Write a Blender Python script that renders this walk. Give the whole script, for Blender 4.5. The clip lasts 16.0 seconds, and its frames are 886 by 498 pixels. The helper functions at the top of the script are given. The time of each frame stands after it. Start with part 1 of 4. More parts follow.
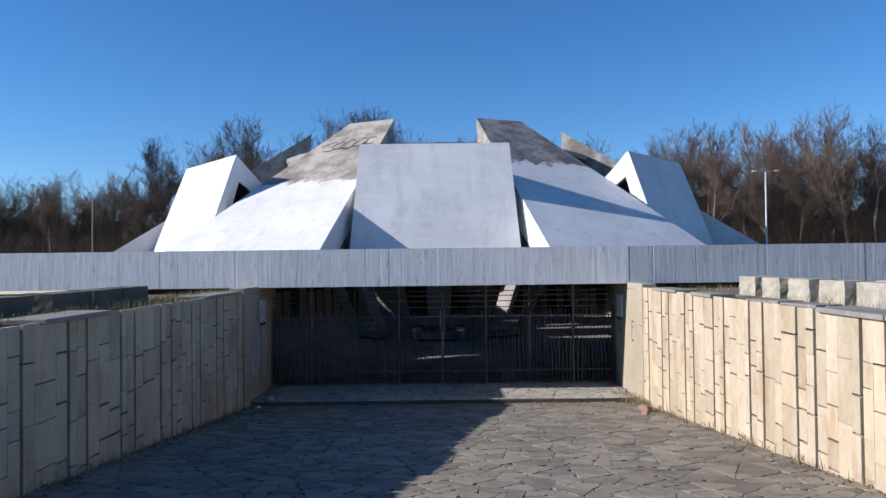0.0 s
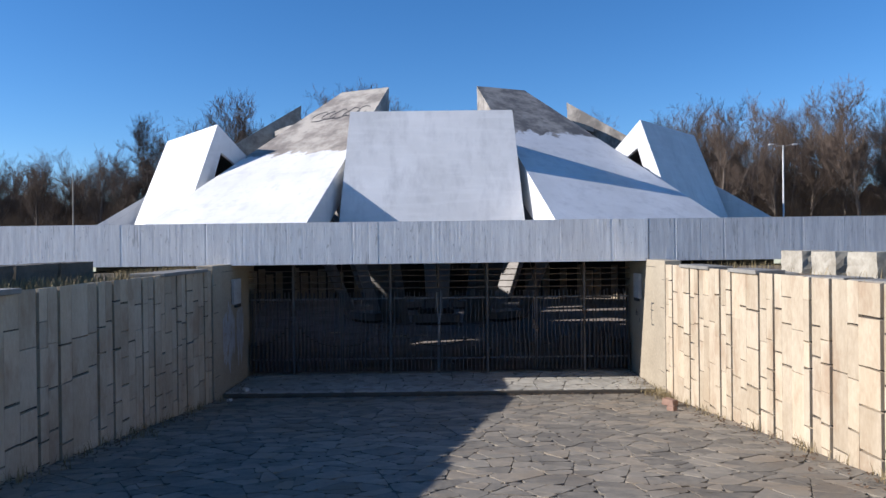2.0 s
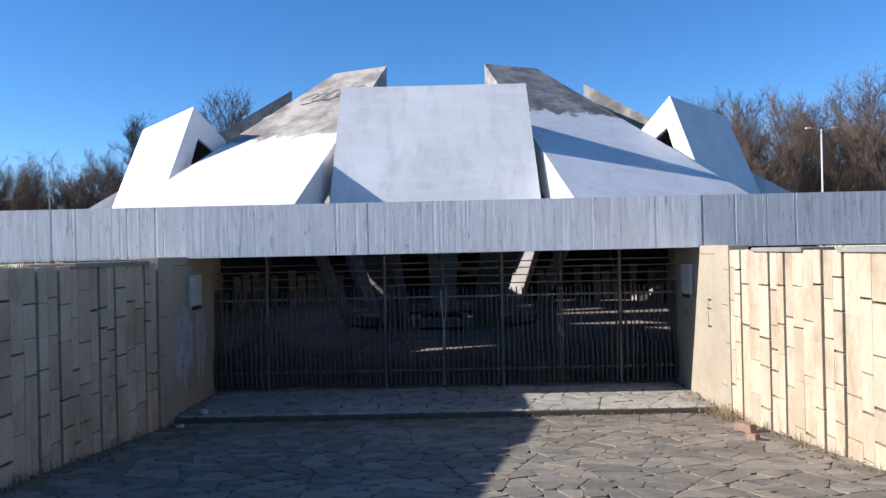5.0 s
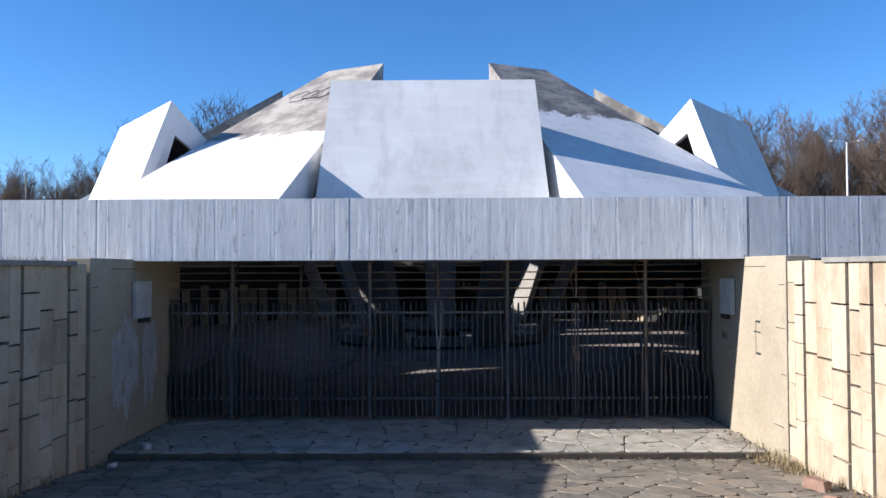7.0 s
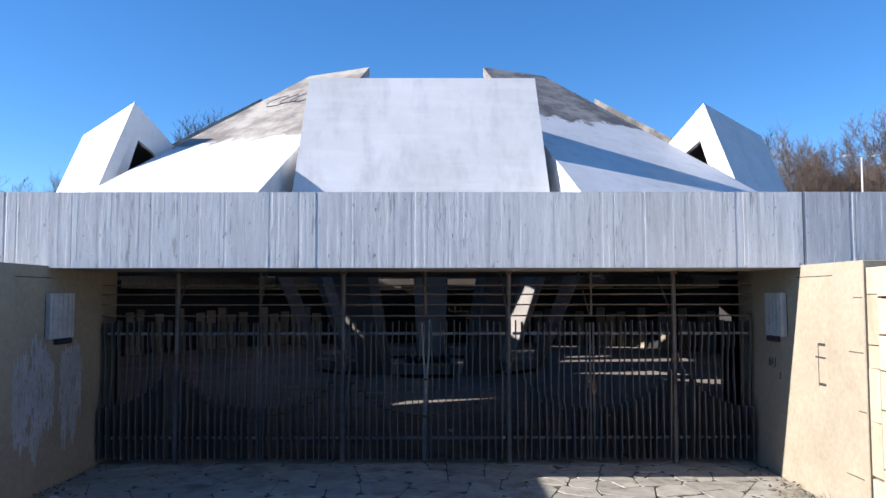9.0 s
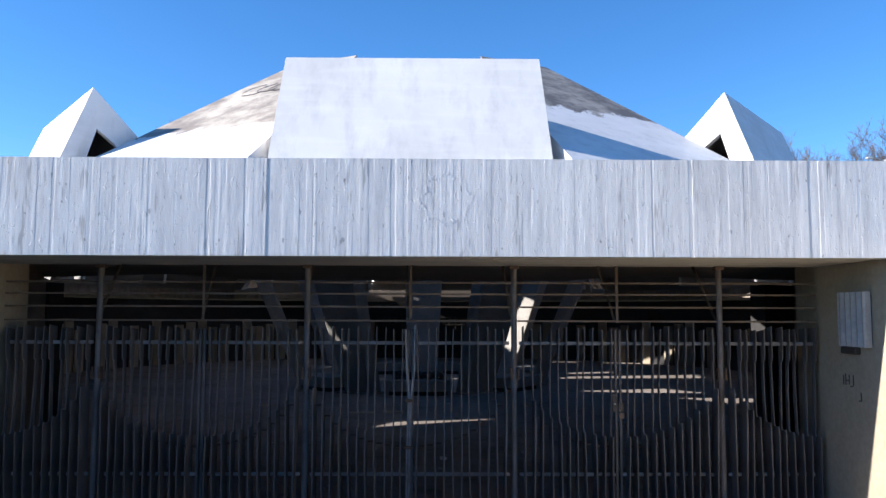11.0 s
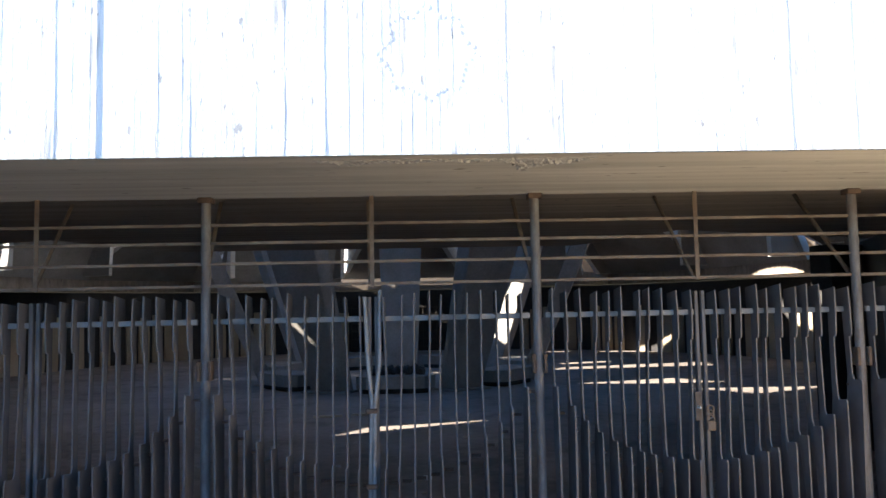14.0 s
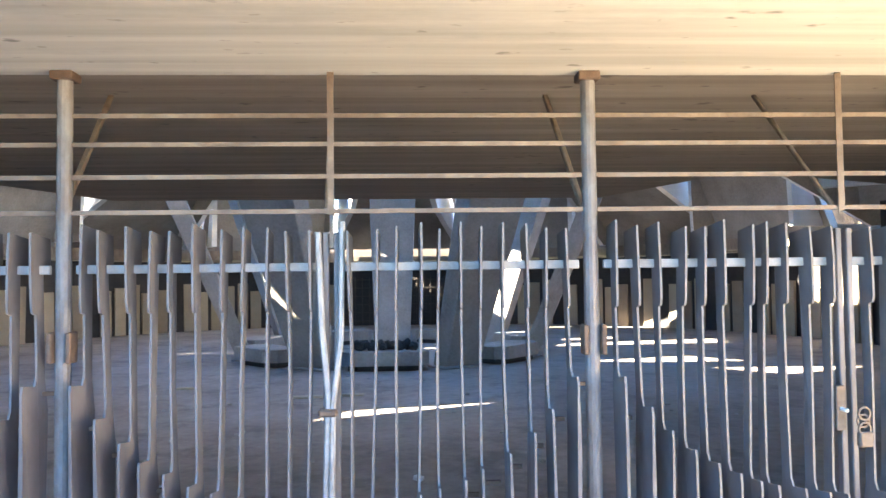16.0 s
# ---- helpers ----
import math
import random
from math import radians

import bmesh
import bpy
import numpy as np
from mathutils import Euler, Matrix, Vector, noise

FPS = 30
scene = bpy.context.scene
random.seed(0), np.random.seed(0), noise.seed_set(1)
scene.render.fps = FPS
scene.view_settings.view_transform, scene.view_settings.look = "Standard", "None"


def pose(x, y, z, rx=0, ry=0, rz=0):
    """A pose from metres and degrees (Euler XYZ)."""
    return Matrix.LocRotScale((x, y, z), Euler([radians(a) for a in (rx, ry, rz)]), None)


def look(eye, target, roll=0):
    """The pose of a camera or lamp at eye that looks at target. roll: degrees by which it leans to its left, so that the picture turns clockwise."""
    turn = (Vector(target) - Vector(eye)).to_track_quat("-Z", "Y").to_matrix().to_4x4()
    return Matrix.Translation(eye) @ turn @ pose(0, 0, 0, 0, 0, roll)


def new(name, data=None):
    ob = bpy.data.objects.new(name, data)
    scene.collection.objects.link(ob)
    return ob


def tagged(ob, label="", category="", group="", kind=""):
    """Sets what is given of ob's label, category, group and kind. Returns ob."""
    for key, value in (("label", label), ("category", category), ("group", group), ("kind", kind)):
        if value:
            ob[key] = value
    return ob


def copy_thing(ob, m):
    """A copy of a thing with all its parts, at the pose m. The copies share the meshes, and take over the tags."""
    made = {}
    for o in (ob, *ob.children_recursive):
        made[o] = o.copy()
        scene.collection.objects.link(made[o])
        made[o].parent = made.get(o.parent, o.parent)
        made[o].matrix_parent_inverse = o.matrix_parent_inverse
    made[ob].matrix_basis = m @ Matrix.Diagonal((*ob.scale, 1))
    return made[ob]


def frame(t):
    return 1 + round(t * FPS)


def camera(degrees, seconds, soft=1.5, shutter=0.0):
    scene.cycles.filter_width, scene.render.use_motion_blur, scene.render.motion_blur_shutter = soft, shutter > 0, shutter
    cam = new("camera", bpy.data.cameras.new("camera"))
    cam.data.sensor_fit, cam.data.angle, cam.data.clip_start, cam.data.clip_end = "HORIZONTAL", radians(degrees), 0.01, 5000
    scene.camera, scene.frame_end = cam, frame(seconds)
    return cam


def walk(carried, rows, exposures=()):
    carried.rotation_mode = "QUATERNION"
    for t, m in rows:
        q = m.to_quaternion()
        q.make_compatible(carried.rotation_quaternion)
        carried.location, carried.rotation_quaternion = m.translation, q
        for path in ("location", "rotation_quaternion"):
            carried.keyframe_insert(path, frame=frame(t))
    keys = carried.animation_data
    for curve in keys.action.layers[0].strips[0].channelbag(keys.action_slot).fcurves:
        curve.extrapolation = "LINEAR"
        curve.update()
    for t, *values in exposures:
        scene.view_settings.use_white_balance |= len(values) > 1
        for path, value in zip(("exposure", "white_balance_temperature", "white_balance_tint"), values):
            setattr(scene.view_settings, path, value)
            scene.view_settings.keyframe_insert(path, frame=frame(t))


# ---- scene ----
cam = camera(60.8, 16.0)
METRES, EYE, TILT, LEAN, TURN = 15.2, 2.97, 0.0, 0.0, 0.0
ROWS = [
    (0.0, 0.0, 0.0, 0.0, 0.01, 0.99, 0.69),
    (0.5, 0.0007, 0.0295, -0.0023, -0.32, 0.29, 0.63),
    (1.0, 0.0019, 0.061, -0.0056, -0.37, -0.26, 0.54),
    (1.5, 0.0024, 0.091, -0.0077, -0.34, -0.5, 0.52),
    (2.0, 0.0048, 0.1229, -0.0109, 0.01, -0.31, 0.69),
    (2.5, 0.0062, 0.1531, -0.0139, 0.2, -0.07, 0.63),
    (3.0, 0.0086, 0.1849, -0.0174, 0.32, 0.08, 0.78),
    (5.5, 0.0061, 0.3423, -0.0344, 0.52, 0.13, 1.31),
    (6.0, 0.0073, 0.3753, -0.0363, 0.75, 0.61, 1.11),
    (6.5, 0.0088, 0.4073, -0.0394, 0.85, 1.09, 0.69),
    (7.0, 0.0086, 0.4388, -0.042, 0.46, 1.46, 0.24),
    (7.5, 0.009, 0.4704, -0.0444, 0.09, 1.88, -0.2),
    (8.0, 0.0074, 0.5009, -0.0469, -0.21, 2.28, -0.51),
    (8.5, 0.0081, 0.5322, -0.0506, -0.18, 2.93, 0.03),
    (11.0, 0.0136, 0.6891, -0.0647, -0.63, 4.68, -0.18),
    (11.5, 0.0146, 0.7207, -0.0661, -1.19, 4.8, 0.21),
    (12.0, 0.0164, 0.7535, -0.0687, -1.43, 4.78, 0.04),
    (12.5, 0.0151, 0.785, -0.0707, -1.8, 4.74, -0.22),
    (13.0, 0.0151, 0.8181, -0.0733, -1.92, 4.58, 0.29),
    (13.5, 0.0138, 0.8493, -0.0778, -2.07, 4.54, 0.63),
    (14.0, 0.0148, 0.8779, -0.0808, -2.2, 4.22, 1.15),
    (14.5, 0.0145, 0.9089, -0.0849, -2.53, 4.05, 1.28),
    (15.0, 0.0152, 0.9383, -0.0868, -2.84, 3.45, 1.32),
    (15.5, 0.0168, 0.9672, -0.0885, -2.84, 2.85, 0.8),
    (16.0, 0.0177, 0.9947, -0.0898, -2.65, 2.35, 0.7),
]
walk(cam, [(t, pose(0, 0, EYE, TILT, LEAN, TURN) @ pose(METRES * x, METRES * y, METRES * z, 90 + pitch, roll, yaw)) for t, x, y, z, yaw, pitch, roll in ROWS],
     exposures=[(0.0, 0.56, 6100, 15), (5.0, 0.88, 6100, 15), (8.5, 1.05, 6150, 15), (11.0, 1.35, 6250, 14), (12.5, 1.75, 6400, 13), (13.5, 2.35, 6750, 13),
                (14.5, 3.1, 7050, 12), (15.2, 3.95, 7250, 12), (16.0, 4.95, 7400, 12)])


# ---- world, sun ----
SUN = Vector((2.24, 0.25, -1.0)).normalized()      # the way the light travels
world = bpy.data.worlds.new("world")
scene.world = world
world.use_nodes = True
wn = world.node_tree.nodes
sky = wn.new("ShaderNodeTexSky")
sky.sky_type, sky.sun_disc = "NISHITA", False
sky.sun_elevation = math.asin(-SUN.z)
sky.sun_rotation = math.atan2(-SUN.x, -SUN.y)
sky.altitude, sky.air_density, sky.dust_density, sky.ozone_density = 1000, 1.0, 0.0, 5.0
deep = wn.new("ShaderNodeHueSaturation")
deep.inputs["Saturation"].default_value = 1.16
world.node_tree.links.new(sky.outputs[0], deep.inputs["Color"])
world.node_tree.links.new(deep.outputs[0], wn["Background"].inputs[0])
wn["Background"].inputs[1].default_value = 0.092
sun = new("sun", bpy.data.lights.new("sun", "SUN"))
sun.data.energy, sun.data.angle, sun.data.color = 5.0, radians(0.5), (1.0, 0.94, 0.84)
sun.matrix_world = look((-40, -5, 20), Vector((-40, -5, 20)) + SUN)

# ---- helpers of this scene ----
def part(name, bm, mat, parent=None, label=""):
    """Links a bmesh as one mesh object, under a thing or a part."""
    me = bpy.data.meshes.new(name)
    bm.normal_update()
    bm.to_mesh(me)
    bm.free()
    if mat:
        me.materials.append(mat)
    ob = new(name, me)
    if parent:
        ob.parent = parent
    if label:
        ob["label"] = label
    return ob


def empty(name, label, category, group="", kind="", at=(0, 0, 0)):
    ob = new(name)
    ob.location = at
    return tagged(ob, label, category, group, kind)


def box(bm, lo, hi, m=None):
    x0, y0, z0 = lo
    x1, y1, z1 = hi
    co = [(x0, y0, z0), (x1, y0, z0), (x1, y1, z0), (x0, y1, z0), (x0, y0, z1), (x1, y0, z1), (x1, y1, z1), (x0, y1, z1)]
    vs = [bm.verts.new(m @ Vector(c) if m else c) for c in co]
    for f in ((3, 2, 1, 0), (4, 5, 6, 7), (0, 1, 5, 4), (1, 2, 6, 5), (2, 3, 7, 6), (3, 0, 4, 7)):
        bm.faces.new([vs[k] for k in f])
    return vs


def boxed(lo, hi, bevel=0.0, seg=1, m=None):
    bm = bmesh.new()
    box(bm, lo, hi, m)
    if bevel:
        bmesh.ops.bevel(bm, geom=bm.edges[:], offset=bevel, segments=seg, affect="EDGES")
    return bm


def prism(poly, z0, z1, bm=None, inset=0.0, drop=0.0):
    """An upright prism over a plan polygon; with inset, its top edge is chamfered."""
    bm = bm or bmesh.new()
    n = len(poly)
    a = [bm.verts.new((x, y, z0)) for x, y in poly]
    cx, cy = sum(p[0] for p in poly) / n, sum(p[1] for p in poly) / n
    rings = [a]
    if inset:
        rings.append([bm.verts.new((x, y, z1 - drop)) for x, y in poly])
        rings.append([bm.verts.new((x + (cx - x) * inset, y + (cy - y) * inset, z1)) for x, y in poly])
    else:
        rings.append([bm.verts.new((x, y, z1)) for x, y in poly])
    for lo, hi in zip(rings, rings[1:]):
        for k in range(n):
            bm.faces.new((lo[k], lo[(k + 1) % n], hi[(k + 1) % n], hi[k]))
    bm.faces.new(rings[-1])
    bm.faces.new(a[::-1])
    return bm


# ---- materials ----
def material(name, base, rough=0.8, metal=0.0):
    m = bpy.data.materials.new(name)
    m.use_nodes = True
    b = m.node_tree.nodes["Principled BSDF"]
    b.inputs["Base Color"].default_value = (*base, 1)
    b.inputs["Roughness"].default_value = rough
    b.inputs["Metallic"].default_value = metal
    return m


class Nodes:
    """A short way to write node trees."""
    def __init__(self, m):
        self.t = m.node_tree
        self.b = self.t.nodes["Principled BSDF"]
        self.co = self.add("ShaderNodeTexCoord").outputs["Object"]

    def add(self, kind):
        return self.t.nodes.new(kind)

    def link(self, a, b):
        self.t.links.new(a, b)

    def mapped(self, scale, co=None):
        n = self.add("ShaderNodeMapping")
        n.inputs["Scale"].default_value = scale
        self.link(co or self.co, n.inputs["Vector"])
        return n.outputs[0]

    def noise(self, scale, detail=4, co=None, rough=0.55):
        n = self.add("ShaderNodeTexNoise")
        n.inputs["Scale"].default_value, n.inputs["Detail"].default_value, n.inputs["Roughness"].default_value = scale, detail, rough
        self.link(co or self.co, n.inputs["Vector"])
        return n.outputs[0]

    def ramp(self, fac, stops):
        n = self.add("ShaderNodeValToRGB")
        el = n.color_ramp.elements
        while len(el) < len(stops):
            el.new(0.5)
        for e, (p, c) in zip(el, stops):
            e.position = p
            e.color = (*c, 1) if len(c) == 3 else c
        self.link(fac, n.inputs[0])
        return n.outputs[0]

    def grey(self, fac, p0, p1, v0=0.0, v1=1.0):
        return self.ramp(fac, [(p0, (v0,) * 3), (p1, (v1,) * 3)])

    def mix(self, fac, a, b, mode="MIX"):
        n = self.add("ShaderNodeMix")
        n.data_type, n.blend_type = "RGBA", mode
        for k, v in ((0, fac), (6, a), (7, b)):
            if isinstance(v, (int, float)):
                n.inputs[k].default_value = v
            elif isinstance(v, tuple):
                n.inputs[k].default_value = (*v, 1)
            else:
                self.link(v, n.inputs[k])
        return n.outputs[2]

    def rand(self):
        return self.add("ShaderNodeObjectInfo").outputs["Random"]

    def island(self):
        return self.add("ShaderNodeNewGeometry").outputs["Random Per Island"]

    def bump(self, height, strength=0.3, dist=0.01, after=None):
        n = self.add("ShaderNodeBump")
        n.inputs["Strength"].default_value, n.inputs["Distance"].default_value = strength, dist
        self.link(height, n.inputs["Height"])
        if after:
            self.link(after, n.inputs["Normal"])
        self.link(n.outputs[0], self.b.inputs["Normal"])
        return n.outputs[0]

    def colour(self, c):
        self.link(c, self.b.inputs["Base Color"])



def weathered(name, dark, light, rough=0.85, grain=30.0, stain=0.6, relief=0.25, stretch=(1, 1, 1), spread=0.0, island=False, blotch=None):
    """A mineral surface: two tones mixed by large stains, fine grain, relief; spread varies it from piece to piece."""
    m = material(name, light, rough)
    n = Nodes(m)
    co = n.mapped(stretch)
    big = n.noise(stain, 6, co, 0.65)
    fine = n.noise(grain, 5, co, 0.7)
    c = n.mix(n.grey(big, 0.32, 0.68), dark, light)
    c = n.mix(0.35, c, n.ramp(fine, [(0.25, tuple(v * 0.55 for v in dark)), (0.75, tuple(min(1, v * 1.1) for v in light))]))
    if blotch:
        spot = n.noise(blotch[0], 7, co, 0.7)
        c = n.mix(n.grey(spot, 0.51, 0.65, 0.0, blotch[2]), c, blotch[1])
    if spread:
        r = n.island() if island else n.rand()
        c = n.mix(spread, c, n.ramp(r, [(0.0, tuple(v * 0.6 for v in dark)), (0.4, dark), (0.75, light), (1.0, (light[0] * 1.05, light[1] * 0.92, light[2] * 0.78))]))
    n.colour(c)
    first = n.bump(fine, relief, 0.006)
    n.bump(big, relief * 0.8, 0.03, first)
    return m


M_FLAG = weathered("flagstone", (0.09, 0.082, 0.068), (0.33, 0.29, 0.225), 0.9, 14, 3.2, 0.8, spread=0.3, blotch=(0.8, (0.16, 0.115, 0.07), 0.75))
M_FLAGS = weathered("flagstone_far", (0.09, 0.082, 0.068), (0.33, 0.29, 0.225), 0.9, 14, 3.2, 0.8, spread=0.3, blotch=(0.8, (0.16, 0.115, 0.07), 0.75), island=True)
M_STEP = weathered("doorstep_stone", (0.25, 0.235, 0.20), (0.52, 0.49, 0.42), 0.85, 9, 3.0, 0.5, spread=0.2, blotch=(2.6, (0.13, 0.11, 0.08), 0.7))
M_STONE = weathered("limestone", (0.33, 0.255, 0.165), (0.53, 0.455, 0.34), 0.9, 26, 1.9, 0.4, (1, 1, 0.45), spread=0.24, blotch=(2.4, (0.25, 0.15, 0.085), 0.6))
M_STONES = weathered("limestone_rest", (0.33, 0.255, 0.165), (0.53, 0.455, 0.34), 0.9, 26, 1.9, 0.4, (1, 1, 0.45), spread=0.24, blotch=(2.4, (0.25, 0.15, 0.085), 0.6), island=True)
M_PLASTER = weathered("wall_plaster", (0.275, 0.232, 0.167), (0.403, 0.348, 0.258), 0.9, 18, 0.9, 0.2)
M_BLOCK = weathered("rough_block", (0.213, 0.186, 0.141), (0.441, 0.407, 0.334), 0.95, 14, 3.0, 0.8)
M_GAP = weathered("dark_joint", (0.03, 0.026, 0.022), (0.07, 0.06, 0.05), 0.95, 30, 2)
M_SOIL = weathered("dry_soil", (0.076, 0.057, 0.038), (0.167, 0.129, 0.0836), 0.95, 9, 0.5, 0.8)
M_COPING = weathered("coping_stone", (0.144, 0.137, 0.122), (0.289, 0.274, 0.239), 0.85, 20, 1.5, 0.3)
M_FLOOR = weathered("hall_floor", (0.176, 0.147, 0.129), (0.333, 0.284, 0.252), 0.9, 6, 0.5, 0.3, blotch=(1.2, (0.0977, 0.0805, 0.0699), 0.6))
M_LEG = weathered("leg_concrete", (0.187, 0.172, 0.155), (0.34, 0.318, 0.293), 0.85, 16, 0.8, 0.25)
M_SLAB = weathered("hall_slab", (0.248, 0.199, 0.137), (0.408, 0.346, 0.256), 0.85, 20, 1.2, 0.2, spread=0.5)
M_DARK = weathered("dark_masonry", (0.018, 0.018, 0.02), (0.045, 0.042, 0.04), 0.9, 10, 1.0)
M_BARK = weathered("bark", (0.0765, 0.0592, 0.047), (0.189, 0.152, 0.122), 0.95, 8, 0.7, 0.5)
M_TWIG = weathered("twigs", (0.054, 0.0389, 0.0296), (0.14, 0.101, 0.0764), 0.95, 5, 0.25, 0.0)
M_BRUSH = weathered("dry_brush", (0.0595, 0.0383, 0.0242), (0.144, 0.094, 0.0562), 0.95, 3, 0.12, 0.0)
M_BROWN = weathered("brown_render", (0.111, 0.0851, 0.0651), (0.2, 0.159, 0.122), 0.9, 10, 0.7)
M_TIN = weathered("grey_tin", (0.24, 0.24, 0.235), (0.46, 0.455, 0.44), 0.5, 20, 2, 0.1)
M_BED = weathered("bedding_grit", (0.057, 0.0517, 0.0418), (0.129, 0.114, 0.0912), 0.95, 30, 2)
M_GRASS = weathered("dead_grass", (0.152, 0.114, 0.0532), (0.319, 0.251, 0.129), 0.9, 6, 1.0, 0.0)
M_RUST = weathered("rusty_steel", (0.0607, 0.0343, 0.0213), (0.218, 0.166, 0.122), 0.7, 25, 3, 0.2)
M_RUSTD = weathered("dark_rust", (0.045, 0.026, 0.018), (0.16, 0.10, 0.065), 0.8, 25, 6, 0.3)
M_IRON = weathered("black_iron", (0.02, 0.018, 0.016), (0.05, 0.04, 0.034), 0.6, 20, 4, 0.2)
M_POST = weathered("gate_post_paint", (0.074, 0.0629, 0.0577), (0.229, 0.218, 0.215), 0.55, 18, 4, 0.2, (1, 1, 0.5), blotch=(5, (0.0962, 0.0555, 0.037), 0.6))
M_RAIL = weathered("pale_gate_paint", (0.148, 0.137, 0.13), (0.326, 0.318, 0.311), 0.5, 18, 5, 0.15)
M_WHITE = weathered("white_enamel", (0.527, 0.51, 0.476), (0.697, 0.689, 0.663), 0.5, 20, 2, 0.1)
M_RUBBLE = weathered("black_rubble", (0.012, 0.012, 0.014), (0.06, 0.06, 0.065), 0.7, 20, 4, 0.4)
M_SPRAY = material("black_spray_paint", (0.03, 0.03, 0.035), 0.7)
M_LIMEWASH = weathered("limewash_smear", (0.333, 0.34, 0.348), (0.503, 0.511, 0.518), 0.9, 8, 3, 0.1)
M_DEBRIS = weathered("broken_brick", (0.20, 0.11, 0.075), (0.33, 0.22, 0.165), 0.9, 15, 3, 0.3)

# gate paint: worn grey coat with rust showing through
M_GATE = material("gate_paint", (0.25, 0.26, 0.29), 0.6)
n = Nodes(M_GATE)
wear = n.noise(9, 6, n.mapped((1, 1, 0.35)), 0.7)
c = n.mix(n.grey(n.noise(3, 4), 0.35, 0.65), (0.0793, 0.0716, 0.0704), (0.137, 0.124, 0.122))
n.colour(n.mix(n.grey(wear, 0.60, 0.72), c, (0.102, 0.0645, 0.0416)))
n.bump(wear, 0.15, 0.004)

# white paint on concrete, with faint roller bands and grey patches
def painted(name, bare_from=None, wander=0.5, bare=((0.13, 0.118, 0.105), (0.34, 0.31, 0.27), 0.6)):
    m = material(name, (0.8, 0.8, 0.8), 0.6)
    n = Nodes(m)
    cloud = n.noise(0.45, 7, n.mapped((1, 1, 0.8)), 0.65)
    rain = n.noise(2.6, 6, n.mapped((1, 1, 0.14)), 0.65)
    roller = n.noise(3.0, 3, n.mapped((0.25, 0.25, 2.2)), 0.5)
    grain = n.noise(40, 4)
    c = n.mix(n.grey(cloud, 0.35, 0.7), (0.574, 0.574, 0.57), (0.722, 0.722, 0.722))
    c = n.mix(n.grey(rain, 0.50, 0.72, 0.0, 0.55), c, (0.435, 0.435, 0.444))
    c = n.mix(n.grey(roller, 0.50, 0.68, 0.0, 0.25), c, (0.766, 0.766, 0.766))
    if bare_from is not None:
        sep = n.add("ShaderNodeSeparateXYZ")
        n.link(n.co, sep.inputs[0])
        edge = n.noise(1.7, 8, n.mapped((1, 1, 0.4)), 0.75)
        add = n.add("ShaderNodeMath")
        add.operation = "MULTIPLY_ADD"
        n.link(edge, add.inputs[0])
        add.inputs[1].default_value = 2.0 * wander
        n.link(sep.outputs[2], add.inputs[2])
        lim = n.add("ShaderNodeMath")
        lim.operation = "GREATER_THAN"
        n.link(add.outputs[0], lim.inputs[0])
        lim.inputs[1].default_value = bare_from + wander
        blot = n.noise(0.9, 7, None, 0.7)
        streak = n.noise(2.2, 6, n.mapped((1, 1, 0.35)), 0.7)
        raw = n.mix(n.grey(blot, 0.42, 0.57), bare[0], bare[1])
        raw = n.mix(n.grey(streak, 0.52, 0.64, 0.0, bare[2]), raw, (0.085, 0.078, 0.068))
        c = n.mix(lim.outputs[0], c, raw)
    n.colour(c)
    a = n.bump(roller, 0.10, 0.01)
    n.bump(grain, 0.18, 0.004, a)
    return m


M_PAINT = painted("white_paint")
M_PAINT_W = painted("white_paint_bare_top", 5.85, bare=((0.23, 0.20, 0.17), (0.44, 0.40, 0.34), 0.35))
M_PAINT_E = painted("white_paint_bare_crown", 6.5)

# board-marked concrete: fascia washed grey-white, soffit bare and warm
M_BOARD = material("board_concrete", (0.6, 0.6, 0.6), 0.85)
n = Nodes(M_BOARD)
strip = n.noise(16, 7, n.mapped((1, 1, 0.07)), 0.8)
spot = n.noise(0.5, 6, n.mapped((1, 1, 0.5)), 0.6)
grit = n.noise(60, 4)
drip = n.noise(2.2, 5, n.mapped((1, 1, 0.10)), 0.65)
c = n.mix(n.grey(strip, 0.34, 0.64), (0.54, 0.54, 0.55), (0.79, 0.79, 0.785))
seam = n.noise(9, 3, n.mapped((1, 1, 0.10)), 0.9)
c = n.mix(n.grey(seam, 0.60, 0.66, 0.0, 0.6), c, (0.28, 0.28, 0.285))
pit = n.noise(26, 3, n.mapped((1, 1, 0.35)), 0.6)
c = n.mix(n.grey(pit, 0.67, 0.71, 0.0, 0.7), c, (0.22, 0.22, 0.22))
c = n.mix(n.grey(spot, 0.55, 0.78, 0.0, 0.35), c, (0.42, 0.41, 0.40))
c = n.mix(n.grey(drip, 0.62, 0.80, 0.0, 0.5), c, (0.34, 0.33, 0.31))
sep = n.add("ShaderNodeSeparateXYZ")
n.link(n.co, sep.inputs[0])
east = n.add("ShaderNodeMath")      # the castings past the east joint were never whitewashed
east.operation = "GREATER_THAN"
n.link(sep.outputs[0], east.inputs[0])
east.inputs[1].default_value = 4.14
c = n.mix(east.outputs[0], c, n.mix(1.0, c, (0.78, 0.79, 0.81), "MULTIPLY"))
n.colour(c)
a = n.bump(strip, 0.25, 0.008)
b = n.bump(grit, 0.3, 0.004, a)
pock = n.noise(30, 4, n.mapped((1, 1, 0.6)), 0.6)
n.bump(n.grey(pock, 0.60, 0.70), 0.4, 0.006, b)

